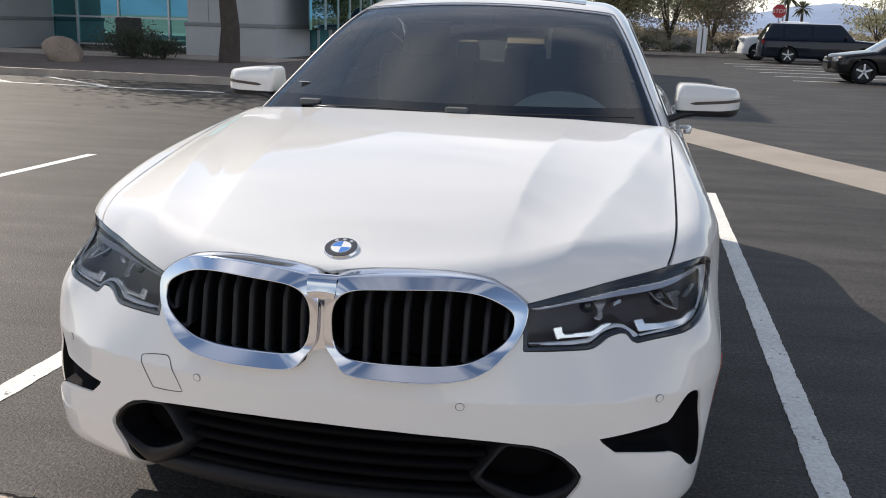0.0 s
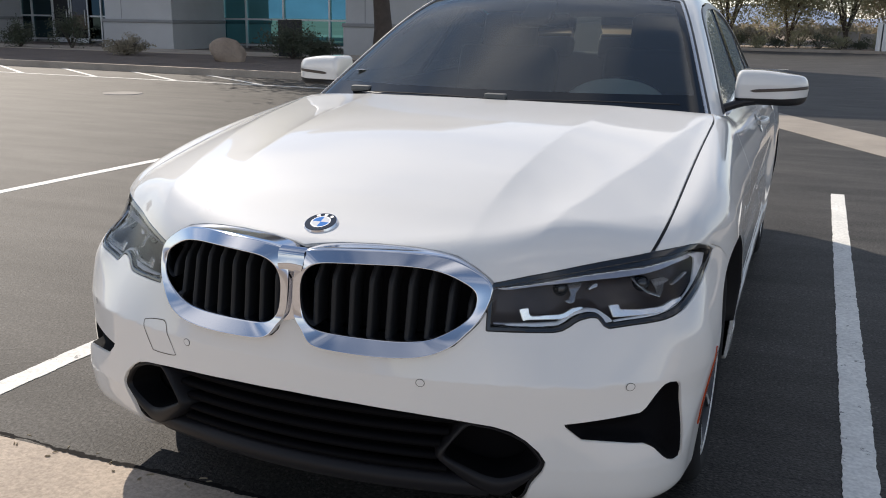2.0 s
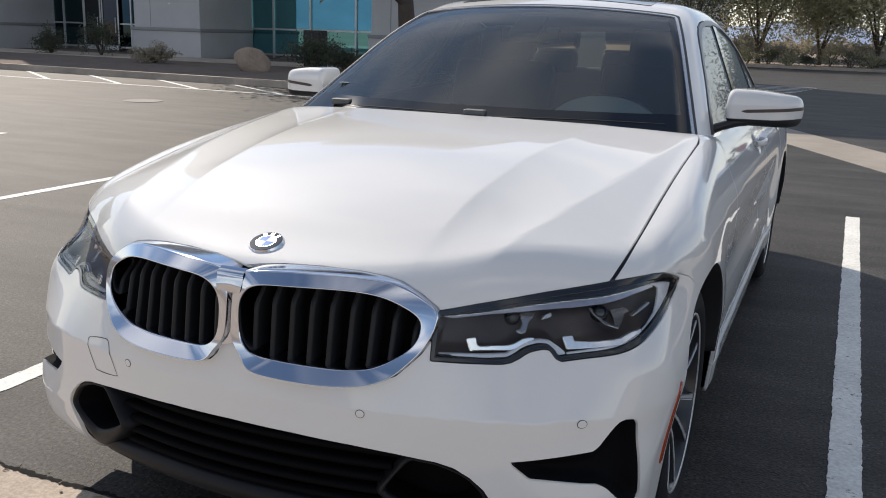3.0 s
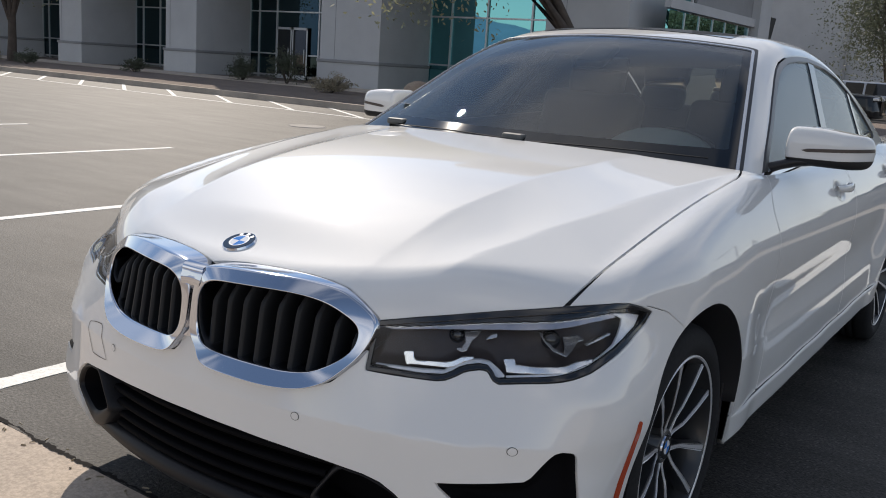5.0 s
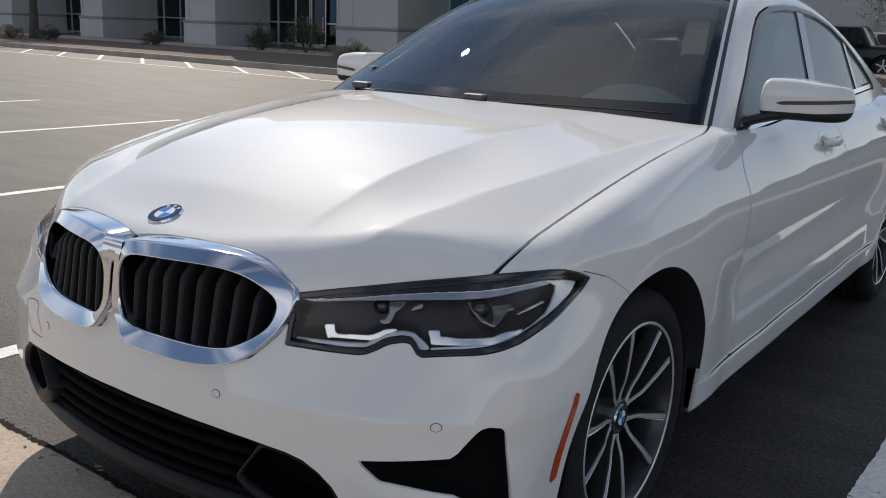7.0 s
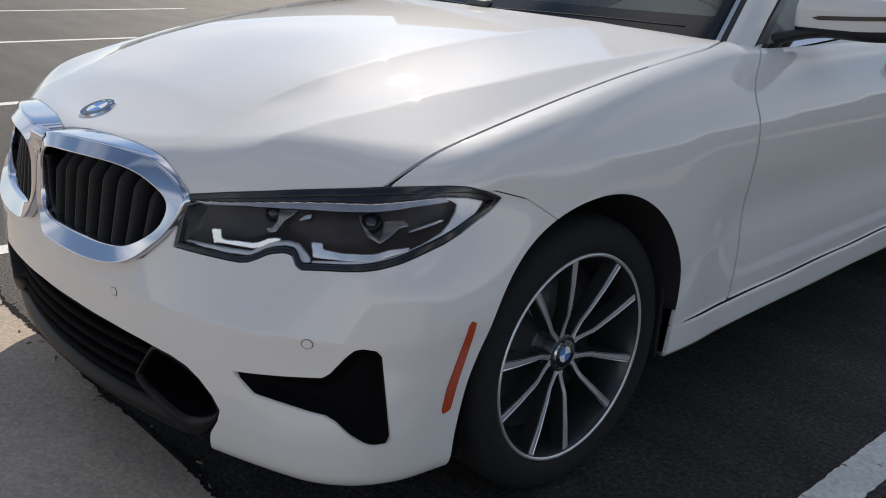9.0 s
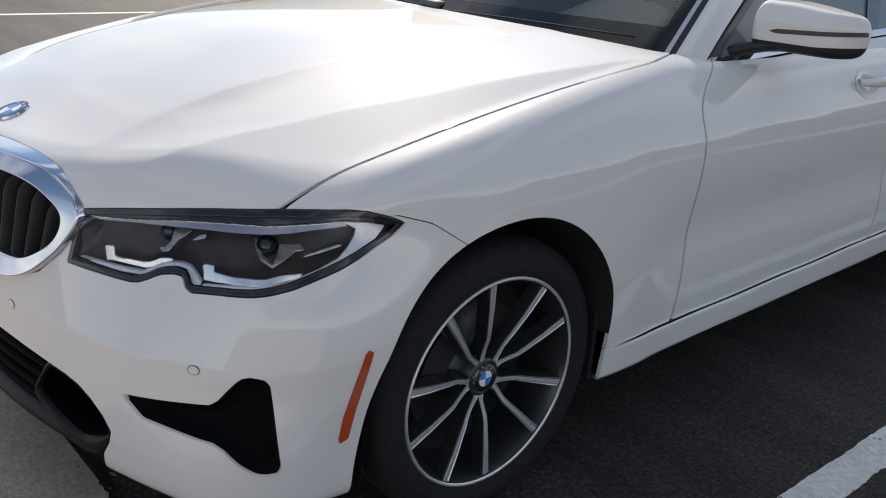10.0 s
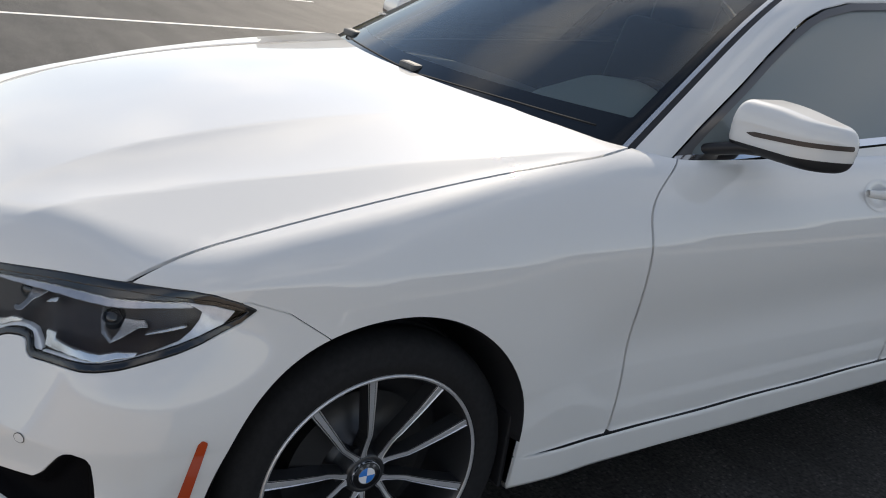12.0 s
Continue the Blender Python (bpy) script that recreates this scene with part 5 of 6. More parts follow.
inner_u, outer_u = unroll(np.array([[0.313, -0.021, 0.493], [0.749, 0.145, 0.494]]))[0]
for u, z in ((inner_u, 0.493), (outer_u, 0.494), (-inner_u, 0.493), (-outer_u, 0.494)):
    sensor = disc_on("parking_sensor", u, z, 0.0001, 0.0082, paint_white, car, 0.0012)
    disc_on("sensor_ring", u, z, 0.0082, 0.0094, black_plastic, sensor, 0.0008)
TOW = [(0.444, 0.509), (0.432, 0.520), (0.392, 0.527), (0.373, 0.525), (0.360, 0.501), (0.338, 0.458), (0.340, 0.448), (0.406, 0.444), (0.416, 0.452)]
a = smooth_loop(TOW, 60)
rings = []
for grow in (0.0, 0.0022):
    d = a - a.mean(0)
    p = a + d / np.linalg.norm(d, axis=1, keepdims=True) * grow
    rings.append(nose_point(p[:, 0], p[:, 1], np.full(60, -0.0008)))
loop_loft("tow_cover", rings[::-1], lamp_dark, car, "seam of the towing eye cover", -1)

# lower intake: recessed grille with slats, side ducts, lip
U, Z = np.meshgrid(np.linspace(-0.56, 0.56, 90), np.linspace(0.17, 0.45, 16), indexing="ij")
i = np.arange(U.size).reshape(U.shape)
quads = np.stack([i[:-1, :-1], i[1:, :-1], i[1:, 1:], i[:-1, 1:]], -1).reshape(-1, 4)


def sheet(U, Z, depth):
    """A skin patch that may cross the middle."""
    p = nose_point(np.abs(U).ravel(), Z.ravel(), np.broadcast_to(depth, U.shape).ravel())
    p[:, 0] *= np.sign(U.ravel() + 1e-12)
    return p


intake = link("lower_intake", sheet(U, Z, 0.10), quads, intake_black, car, "black lower intake with horizontal slats")
for z, end in ((0.395, 0.376), (0.363, 0.356), (0.331, 0.338), (0.299, 0.330), (0.267, 0.352)):
    us = np.linspace(-end, end, 70)
    prof = ((0.055, 0.007), (0.034, 0.009), (0.028, 0.004), (0.028, -0.003), (0.034, -0.008), (0.06, -0.007))
    rows = [sheet(us, np.full(70, z + dz), d) for d, dz in prof]
    f = [(r * 70 + j, r * 70 + j + 1, (r + 1) * 70 + j + 1, (r + 1) * 70 + j) for r in range(5) for j in range(69)]
    link("slat", np.concatenate(rows), [q[::-1] for q in f], intake_black, intake)


def by_angle(points, centre, count):
    """A smooth closed curve, sampled at even angles about a centre."""
    p = smooth_loop(points, 400) - centre
    a = np.unwrap(np.arctan2(p[:, 1], p[:, 0]))
    if a[-1] < a[0]:
        p, a = p[::-1], a[::-1]
    at = a[0] + np.linspace(0, 2 * np.pi, count, endpoint=False)
    at = np.sort((at - at[0]) % (2 * np.pi)) + np.ceil(-a[0] / (2 * np.pi)) * 2 * np.pi
    return centre + np.stack([np.interp(at, a, p[:, k], period=2 * np.pi) for k in range(2)], 1)


# a funnel with a thin frame above and a thick rounded lip below
duct_outer = [(0.384, 0.403), (0.412, 0.402), (0.450, 0.396), (0.505, 0.369), (0.538, 0.322), (0.533, 0.292), (0.513, 0.254), (0.470, 0.206), (0.452, 0.204), (0.410, 0.229), (0.334, 0.297), (0.329, 0.318), (0.356, 0.360)]
duct_open = [(0.394, 0.394), (0.412, 0.394), (0.448, 0.388), (0.498, 0.363), (0.529, 0.322), (0.528, 0.302), (0.505, 0.282), (0.470, 0.266), (0.448, 0.265), (0.415, 0.277), (0.350, 0.313), (0.345, 0.322), (0.366, 0.360)]
mid = np.array([0.445, 0.330])
outer, inner = by_angle(duct_outer, mid, 72)[::-1], by_angle(duct_open, mid, 72)[::-1]
rings = []
for blend, d in ((-0.02, 0.060), (0.0, 0.030), (0.12, 0.014), (0.35, 0.005), (0.65, 0.003), (0.9, 0.008), (1.0, 0.016), (1.06, 0.030), (1.20, 0.090)):
    p = outer + (inner - outer) * blend
    rings.append(nose_point(p[:, 0], p[:, 1], np.full(72, d)))
for side in (1, -1):
    duct = loop_loft("duct", rings[:-2], lip_shade_black, intake, "black plastic brake duct with a thick lower lip", side)
    # throat in a blacker material, which puts the duct's inner shade into colour
    loop_loft("throat", rings[-3:], intake_black, duct, "", side)
us = np.linspace(-0.44, 0.44, 110)
prof = ((0.262, 0.055), (0.256, 0.020), (0.245, 0.004), (0.225, -0.004), (0.205, 0.000), (0.190, 0.012), (0.180, 0.04), (0.182, 0.14))
rows = [sheet(us, np.full(110, z), d + 0.012) for z, d in prof]
f = [(r * 110 + j, r * 110 + j + 1, (r + 1) * 110 + j + 1, (r + 1) * 110 + j) for r in range(len(prof) - 1) for j in range(109)]
link("front_lip", np.concatenate(rows), [q[::-1] for q in f], lip_shade_black, car, "black plastic front lip")

# badge
def badge(parent, m, r, name="badge"):
    """A dark round badge with a bright rim and blue and white quarters."""
    def fan(r0, r1, a0, a1, z, n):
        bm = bmesh.new()
        a = [a0 + (a1 - a0) * i / n for i in range(n + 1)]
        low = [bm.verts.new((r0 * math.cos(t), r0 * math.sin(t), z)) for t in a] if r0 else [bm.verts.new((0, 0, z))]
        high = [bm.verts.new((r1 * math.cos(t), r1 * math.sin(t), z)) for t in a]
        for i in range(n):
            bm.faces.new([low[i], high[i], high[i + 1], low[i + 1]] if r0 else [low[0], high[i], high[i + 1]])
        bm.transform(m)
        return bm
    bm = bmesh.new()
    bmesh.ops.create_cone(bm, cap_ends=True, segments=48, radius1=r * 1.02, radius2=r * 0.96, depth=r * 0.14, matrix=m @ Matrix.Translation((0, 0, r * 0.02)))
    disc = part(name, bm, chrome, parent, "round badge with blue and white quarters", smooth=False)
    part("badge_ring", fan(r * 0.60, r * 0.93, 0, 2 * math.pi, r * 0.105, 40), gloss_black, disc)
    part("badge_band", fan(r * 0.56, r * 0.60, 0, 2 * math.pi, r * 0.11, 40), silver_trim, disc)
    for k in range(4):
        part("badge_quarter", fan(0, r * 0.56, k * math.pi / 2, (k + 1) * math.pi / 2, r * 0.108, 12), badge_white if k % 2 == 0 else badge_blue, disc)
    for k in range(3):
        mid = math.pi / 2 + (k - 1) * -0.62
        part("badge_mark", fan(r * 0.66, r * 0.86, mid - 0.13, mid + 0.13, r * 0.112, 4), silver_trim, disc)
    return disc


spot = np.array([0.0, 0.098, 0.0])
spot = cast(lower_body, np.array([[0.0, 0.098, 0.5]]), np.array([[0.0, 0.0, 1.0]]), 1.0)[0]
nrm = Vector(gradient(lower_body, spot[None])[0])
turn = nrm.to_track_quat("Z", "Y").to_matrix().to_4x4()
badge(car, Matrix.Translation(Vector(spot) + nrm * 0.002) @ turn, 0.041)

# wheels: tyre, rim with five pairs of spokes, brake, cap
def revolve(profile, n=64):
    """Rings about the x axis from (x, r) pairs."""
    a = np.linspace(0, 2 * np.pi, n, endpoint=False)
    v = np.concatenate([np.stack([np.full(n, x), r * np.cos(a), r * np.sin(a)], 1) for x, r in profile])
    f = [(i * n + j, i * n + (j + 1) % n, (i + 1) * n + (j + 1) % n, (i + 1) * n + j) for i in range(len(profile) - 1) for j in range(n)]
    return v, f


def bar_path(points, widths, top, bottom, depth_in):
    """A tapered bar along (radius, angle) points in the wheel's plane; top gives x at each point."""
    v, f = [], []
    p = np.array([(r * math.cos(a), r * math.sin(a)) for r, a in points])
    for i in range(len(p)):
        d = p[min(i + 1, len(p) - 1)] - p[max(i - 1, 0)]
        s = np.array([-d[1], d[0]]) / np.linalg.norm(d)
        w = widths[i] / 2
        for k, x in ((-1.5, bottom[i] - depth_in), (-1, top[i] - 0.003), (-0.8, top[i]), (0.8, top[i]), (1, top[i] - 0.003), (1.5, bottom[i] - depth_in)):
            q = p[i] + s * w * k
            v.append((x, q[0], q[1]))
        if i:
            f += [(6 * i + j - 6, 6 * i + j - 5, 6 * i + j + 1, 6 * i + j) for j in range(5)]
    f.append((5, 4, 3, 2, 1, 0))
    n = 6 * (len(p) - 1)
    f.append(tuple(n + j for j in range(6)))
    return v, f


def build_wheel():
    """At the origin, its face towards +x; the wheel's middle plane is x = 0."""
    w = empty("wheel")
    tyre = [(-0.095, 0.235), (-0.108, 0.255), (-0.113, 0.285), (-0.104, 0.308), (-0.085, 0.3205), (-0.06, 0.3255)]
    for g in (-0.035, 0.0, 0.035):
        tyre += [(g - 0.006, 0.3265), (g - 0.004, 0.320), (g + 0.004, 0.320), (g + 0.006, 0.3265)]
    tyre += [(0.06, 0.3255), (0.085, 0.3205), (0.098, 0.312), (0.1035, 0.305), (0.110, 0.290), (0.1125, 0.280), (0.1135, 0.274), (0.111, 0.262), (0.106, 0.252), (0.100, 0.246)]
    v, f = revolve(tyre, 72)
    link("tyre", v, f, rubber, w, "black rubber tyre")
    v, f = revolve([(0.098, 0.2475), (0.1045, 0.2455), (0.1055, 0.2425), (0.102, 0.2385)], 72)
    link("rim_lip", v, f, rim_machined, w, "bright machined rim edge")
    v, f = revolve([(0.102, 0.2385), (0.090, 0.232), (0.060, 0.226), (0.0, 0.215), (-0.09, 0.222)], 72)
    link("rim_barrel", v, f, rim_dark, w)
    v, f = revolve([(0.012, 0.165), (0.012, 0.075), (0.030, 0.072), (0.034, 0.03), (0.034, 0.002)], 48)
    link("brake_disc", v, [q[::-1] for q in f], brake_metal, w, "steel brake disc")
    v, f = revolve([(-0.02, 0.226), (-0.02, 0.01)], 32)
    link("dust_shield", v, [q[::-1] for q in f], black_plastic, w)
    bm = bmesh.new()
    for k in range(6):
        a0, a1 = 2.3 + k * 0.14, 2.3 + (k + 1) * 0.14
        vs = []
        for x in (-0.01, 0.050):
            for r, a in ((0.10, a0), (0.172, a0), (0.172, a1), (0.10, a1)):
                vs.append(bm.verts.new((x, r * math.cos(a), r * math.sin(a))))
        for q in ((4, 5, 6, 7), (0, 1, 5, 4), (2, 3, 7, 6), (1, 2, 6, 5), (3, 0, 4, 7)):
            bm.faces.new([vs[i] for i in q])
    bmesh.ops.remove_doubles(bm, verts=bm.verts, dist=0.0005)
    part("brake_caliper", bm, brake_metal, w, "grey brake caliper")
    v, f = revolve([(0.060, 0.002), (0.060, 0.030), (0.070, 0.0345), (0.071, 0.041), (0.066, 0.046), (0.045, 0.050), (0.03, 0.062)], 48)
    link("hub", v, [q[::-1] for q in f], rim_dark, w)
    for k in range(5):
        c = radians(112 + 72 * k)
        for s in (-1, 1):
            pts = [(r, c + s * radians(d)) for r, d in ((0.034, 5), (0.056, 11.5), (0.080, 16.2), (0.098, 17.6), (0.114, 17.0), (0.175, 15.9), (0.2395, 15.4))]
            wide, top = [0.014, 0.0085, 0.0080, 0.0085, 0.0090, 0.0110, 0.0140], [0.068, 0.0705, 0.075, 0.080, 0.0835, 0.0925, 0.0985]
            v, f = bar_path(pts, [q + 0.003 for q in wide], [t - 0.0012 for t in top], [t - 0.012 for t in top], 0.022)
            spoke = link("spoke", v, f, rim_dark, w, smooth=False)
            v, f = bar_path(pts, wide, top, top, 0.0)
            link("spoke_face", [(x, y, z) for x, y, z in v], [q for q in f if len(q) == 4], rim_machined, spoke, "bright machined spoke face", smooth=False)
    badge(w, pose(0.072, 0, 0, 90, 0, 90) , 0.033, "wheel_cap")
    for k in range(5):
        a = radians(40 + 72 * k)
        bm = bmesh.new()
        bmesh.ops.create_cone(bm, cap_ends=True, segments=6, radius1=0.010, radius2=0.009, depth=0.016, matrix=pose(0.052, 0.056 * math.cos(a), 0.056 * math.sin(a), 0, 90, 0))
        part("wheel_bolt", bm, rim_dark, w)
    return w


first = build_wheel()
first.parent = car
first.matrix_basis = pose(0.770, HUB_Y, HUB_Z, 0, 0, 0)
for x, y, turn, spin in ((0.770, HUB_Y + WHEELBASE, 0, 25), (-0.770, HUB_Y, 180, 10), (-0.770, HUB_Y + WHEELBASE, 180, 48)):
    copy_thing(first, pose(x, y, HUB_Z, 0, 0, turn) @ pose(0, 0, 0, spin, 0, 0)).parent = car

# wheel-house liners
for hub in (ARCH_Y, ARCH_Y + WHEELBASE):
    a = np.linspace(0, np.pi, 40)
    edge = np.concatenate([[[ARCH, -0.17]], np.stack([ARCH * np.cos(a), ARCH * np.sin(a)], 1), [[-ARCH, -0.17]]])
    y, z = hub + edge[:, 0], ARCH_Z + edge[:, 1]
    n = len(y)
    out = cast(lower_body, np.stack([np.zeros(n), y, np.maximum(z, 0.21)], 1), np.tile([1.0, 0, 0], (n, 1)), 1.4)[:, 0]
    rows = [np.stack([out - 0.001, y, z], 1), np.stack([out - 0.012, hub + (y - hub) * 0.985, ARCH_Z + (z - ARCH_Z) * 0.985], 1), np.stack([out * 0 + 0.52, hub + (y - hub) * 1.03, ARCH_Z + (z - ARCH_Z) * 1.03], 1)]
    v = np.concatenate(rows + [np.array([[0.52, hub, 0.2]])])
    f = [(r * n + j, r * n + j + 1, (r + 1) * n + j + 1, (r + 1) * n + j) for r in range(2) for j in range(n - 1)] + [(2 * n + j, 2 * n + j + 1, 3 * n) for j in range(n - 1)]
    for side in (1, -1):
        link("wheel_housing", v * np.array([side, 1, 1]), f if side < 0 else [q[::-1] for q in f], black_plastic, car, "black wheel-arch liner")
# mud flap edge ahead of the sill
for side in (1, -1):
    bm = bmesh.new()
    box(bm, 0.70, 0.872, 1.109, 1.122, 0.232, 0.42, 0.004)
    bmesh.ops.scale(bm, vec=(side, 1, 1), verts=bm.verts)
    part("splash_guard", bm, black_plastic, car)

# underside
bm = bmesh.new()
box(bm, -0.72, 0.72, 0.25, 4.45, 0.20, 0.26)
part("underbody", bm, black_plastic, car)


# door mirrors
def mirror_form(p):
    """A rounded housing; below zero inside."""
    x, y, z = p[..., 0], p[..., 1], p[..., 2]
    s = (x - 0.80) / 0.26
    top = 1.124 - 0.022 * step(0.25, 1.1, s)
    front = 1.662 + 0.050 * s + 0.085 * step(0.55, 1.05, s) ** 2
    f = smax(z - top, front - y + 0.18 * np.maximum(z - 1.075, 0), 0.035)
    f = smax(f, x - 1.050 + 0.12 * np.abs(z - 1.06), 0.035)
    f = smax(f, 0.802 + 0.05 * np.maximum(z - 1.06, 0) - x, 0.025)
    f = smax(f, y - 1.825, 0.02)
    return smax(f, 1.003 - 0.004 * s - z, 0.035)


a, b = np.meshgrid(np.linspace(0.001, np.pi - 0.001, 70), np.linspace(0, 2 * np.pi, 97), indexing="ij")
way = np.stack([np.cos(a), np.sin(a) * np.cos(b), np.sin(a) * np.sin(b)], -1)
v = cast(mirror_form, np.broadcast_to(np.array([0.93, 1.74, 1.066]), way.shape), way, 0.4)
i = np.arange(a.size).reshape(a.shape)
q = np.stack([i[:-1, :-1], i[:-1, 1:], i[1:, 1:], i[1:, :-1]], -1).reshape(-1, 4)
house = (v.reshape(-1, 3), np.concatenate([q[:, [0, 1, 2]], q[:, [0, 2, 3]]]))
for side in (1, -1):
    m = np.array([side, 1, 1])

    def half(mesh, name, mat, parent, label="", lift=0.0):
        n = gradient(mirror_form, mesh[0])
        return link(name, (mesh[0] + n * lift) * m, mesh[1] if side < 0 else mesh[1][:, ::-1], mat, parent, label, normals=n * m)

    p = house[0]
    low = p[:, 2] - 1.026 - 0.06 * np.maximum(p[:, 0] - 0.96, 0)
    glass_d = 1.820 - p[:, 1]
    cap = half(keep(house, np.maximum(-low, p[:, 1] - 1.815)), "door_mirror", paint_white, car, "white door mirror with black lower shell")
    half(keep(house, np.maximum(low, p[:, 1] - 1.815)), "mirror_base", black_plastic, cap, "black mirror underside")
    half(keep(house, glass_d - 0.004), "mirror_glass", chrome, cap, "mirror glass")
    slot_z = 1.052 + 0.012 * (p[:, 0] - 0.86) / 0.18
    thick = 0.0055 * step(0.845, 0.875, p[:, 0])
    slot = np.maximum(np.maximum(np.abs(p[:, 2] - slot_z) - thick, 0.848 - p[:, 0]), p[:, 1] - 1.800)
    half(keep(house, slot), "mirror_indicator", lamp_dark, cap, "dark indicator strip", 0.0012)
    bm = bmesh.new()
    arm = [(0.765, 1.655, 0.985, 0.030, 0.018), (0.80, 1.675, 0.999, 0.028, 0.016), (0.84, 1.705, 1.012, 0.034, 0.017), (0.90, 1.73, 1.018, 0.04, 0.014)]
    rings = []
    for x, y, z, hy, hz in arm:
        rings.append([bm.verts.new((side * x, y + hy * math.cos(t), z + hz * math.sin(t))) for t in np.linspace(0, 2 * math.pi, 12, endpoint=False)])
    for r0, r1 in zip(rings, rings[1:]):
        for j in range(12):
            bm.faces.new([r0[j], r0[(j + 1) % 12], r1[(j + 1) % 12], r1[j]])
    part("mirror_arm", bm, black_plastic, cap, smooth=True)

# door handles: a shallow bowl and a bar
for side in (1, -1):
    for y in (2.30, 3.28):
        z = 0.885 + 0.01 * (y - 2.3)
        x = float(cast(lower_body, np.array([[0.0, y, z]]), np.array([[1.0, 0, 0]]), 1.4)[0, 0])
        g = gradient(lower_body, np.array([[x, y, z]]))[0]
        t, r = np.meshgrid(np.linspace(0, 2 * np.pi, 40, endpoint=False), np.linspace(0.02, 1, 10), indexing="ij")
        yy, zz = y - 0.03 + 0.075 * r * np.cos(t), z - 0.004 + 0.040 * r * np.sin(t)
        base = cast(lower_body, np.stack([0 * yy, yy, zz], -1), np.broadcast_to(np.array([1.0, 0, 0]), (*yy.shape, 3)), 1.4)
        bowl = base + np.array([1.0, 0, 0]) * (0.0015 - 0.0 * r)[..., None]
        n = np.where(r[..., None] > 0.97, 0, 1) * np.array([0.0, 0.22, 0.35]) * np.stack([0 * r, -np.cos(t) * np.sin(np.pi * r), -np.sin(t) * np.sin(np.pi * r)], -1) + g
        i = np.arange(t.size).reshape(t.shape)
        i = np.concatenate([i, i[:1]])
        q = np.stack([i[:-1, :-1], i[:-1, 1:], i[1:, 1:], i[1:, :-1]], -1).reshape(-1, 4)
        m = np.array([side, 1, 1])
        cup = link("handle_recess", bowl.reshape(-1, 3) * m, q if side > 0 else q[:, ::-1], paint_white, car, normals=(n / np.linalg.norm(n, axis=-1, keepdims=True)).reshape(-1, 3) * m)
        bm = bmesh.new()
        rings = []
        for k in range(13):
            s = k / 12
            yk = y - 0.10 + 0.21 * s
            xk = x + 0.006 + 0.030 * math.sin(math.pi * s) ** 0.5
            hz = 0.010 + 0.006 * math.sin(math.pi * s)
            rings.append([bm.verts.new((side * (xk + 0.007 * math.cos(u)), yk, z + 0.006 + hz * math.sin(u))) for u in np.linspace(0, 2 * math.pi, 10, endpoint=False)])
        for r0, r1 in zip(rings, rings[1:]):
            for j in range(10):
                bm.faces.new([r0[j], r0[(j + 1) % 10], r1[(j + 1) % 10], r1[j]])
        part("door_handle", bm, paint_white, car, smooth=True)

# wipers and cowl
def tube(name, pts, radii, mat, parent, label="", sides=8):
    bm = bmesh.new()
    rings = []
    P = [Vector(p) for p in pts]
    for k, p in enumerate(P):
        d = (P[min(k + 1, len(P) - 1)] - P[max(k - 1, 0)]).normalized()
        s = d.orthogonal().normalized()
        u = d.cross(s)
        r = radii[k] if hasattr(radii, "__len__") else radii
        rings.append([bm.verts.new(p + (s * math.cos(t) + u * math.sin(t)) * r) for t in np.linspace(0, 2 * math.pi, sides, endpoint=False)])
    for r0, r1 in zip(rings, rings[1:]):
        for j in range(sides):
            bm.faces.new([r0[j], r0[(j + 1) % sides], r1[(j + 1) % sides], r1[j]])
    bm.faces.new(rings[0][::-1])
    bm.faces.new(rings[-1])
    return part(name, bm, mat, parent, label, smooth=True)


def on_screen(x, y, lift):
    p = cast(cabin, np.array([[x, y, 0.8]]), np.array([[0.0, 0.0, 1.0]]), 1.2)[0]
    return tuple(p + gradient(cabin, p[None])[0] * lift)


for x0, x1 in ((-0.51, 0.02), (0.06, 0.62)):
    xs = np.linspace(x0, x1, 9)
    arm = tube("wiper", [on_screen(x, 1.216 + 0.41 * x * x + 0.006 * math.sin(math.pi * k / 8), -0.006) for k, x in enumerate(xs)], [0.008, 0.007, 0.006, 0.005, 0.005, 0.005, 0.005, 0.005, 0.004], black_plastic, car, "black windscreen wiper")
    tube("blade", [on_screen(x, 1.222 + 0.41 * x * x + 0.008 * math.sin(math.pi * k / 8), -0.003) for k, x in enumerate(np.linspace(x0 + 0.06, x1 + 0.03, 9))], 0.005, rubber, arm)
    bm = bmesh.new()
    c = on_screen(x0, 1.240 + 0.41 * x0 * x0, 0.0)
    box(bm, c[0] - 0.052, c[0] + 0.028, c[1] - 0.020, c[1] + 0.016, c[2] - 0.014, c[2] + 0.010, 0.008)
    part("wiper_pivot", bm, dash_grey, arm, "wiper arm cover")

# cabin: dashboard, wheel, seats
bm = bmesh.new()
prof = [(1.22, 0.93), (1.36, 0.962), (1.55, 0.975), (1.70, 0.972), (1.76, 0.945), (1.78, 0.85), (1.74, 0.62), (1.2, 0.55)]
rings = [[bm.verts.new((x, y + 0.22 * x * x * (1 if y < 1.5 else 0.2), z - 0.05 * x * x)) for y, z in prof] for x in np.linspace(-0.70, 0.70, 15)]
for r0, r1 in zip(rings, rings[1:]):
    for j in range(len(prof) - 1):
        bm.faces.new([r0[j], r1[j], r1[j + 1], r0[j + 1]])
bmesh.ops.recalc_face_normals(bm, faces=bm.faces)
part("dashboard", bm, dash_grey, car, "black dashboard", smooth=True)
bm = bmesh.new()
rings = []
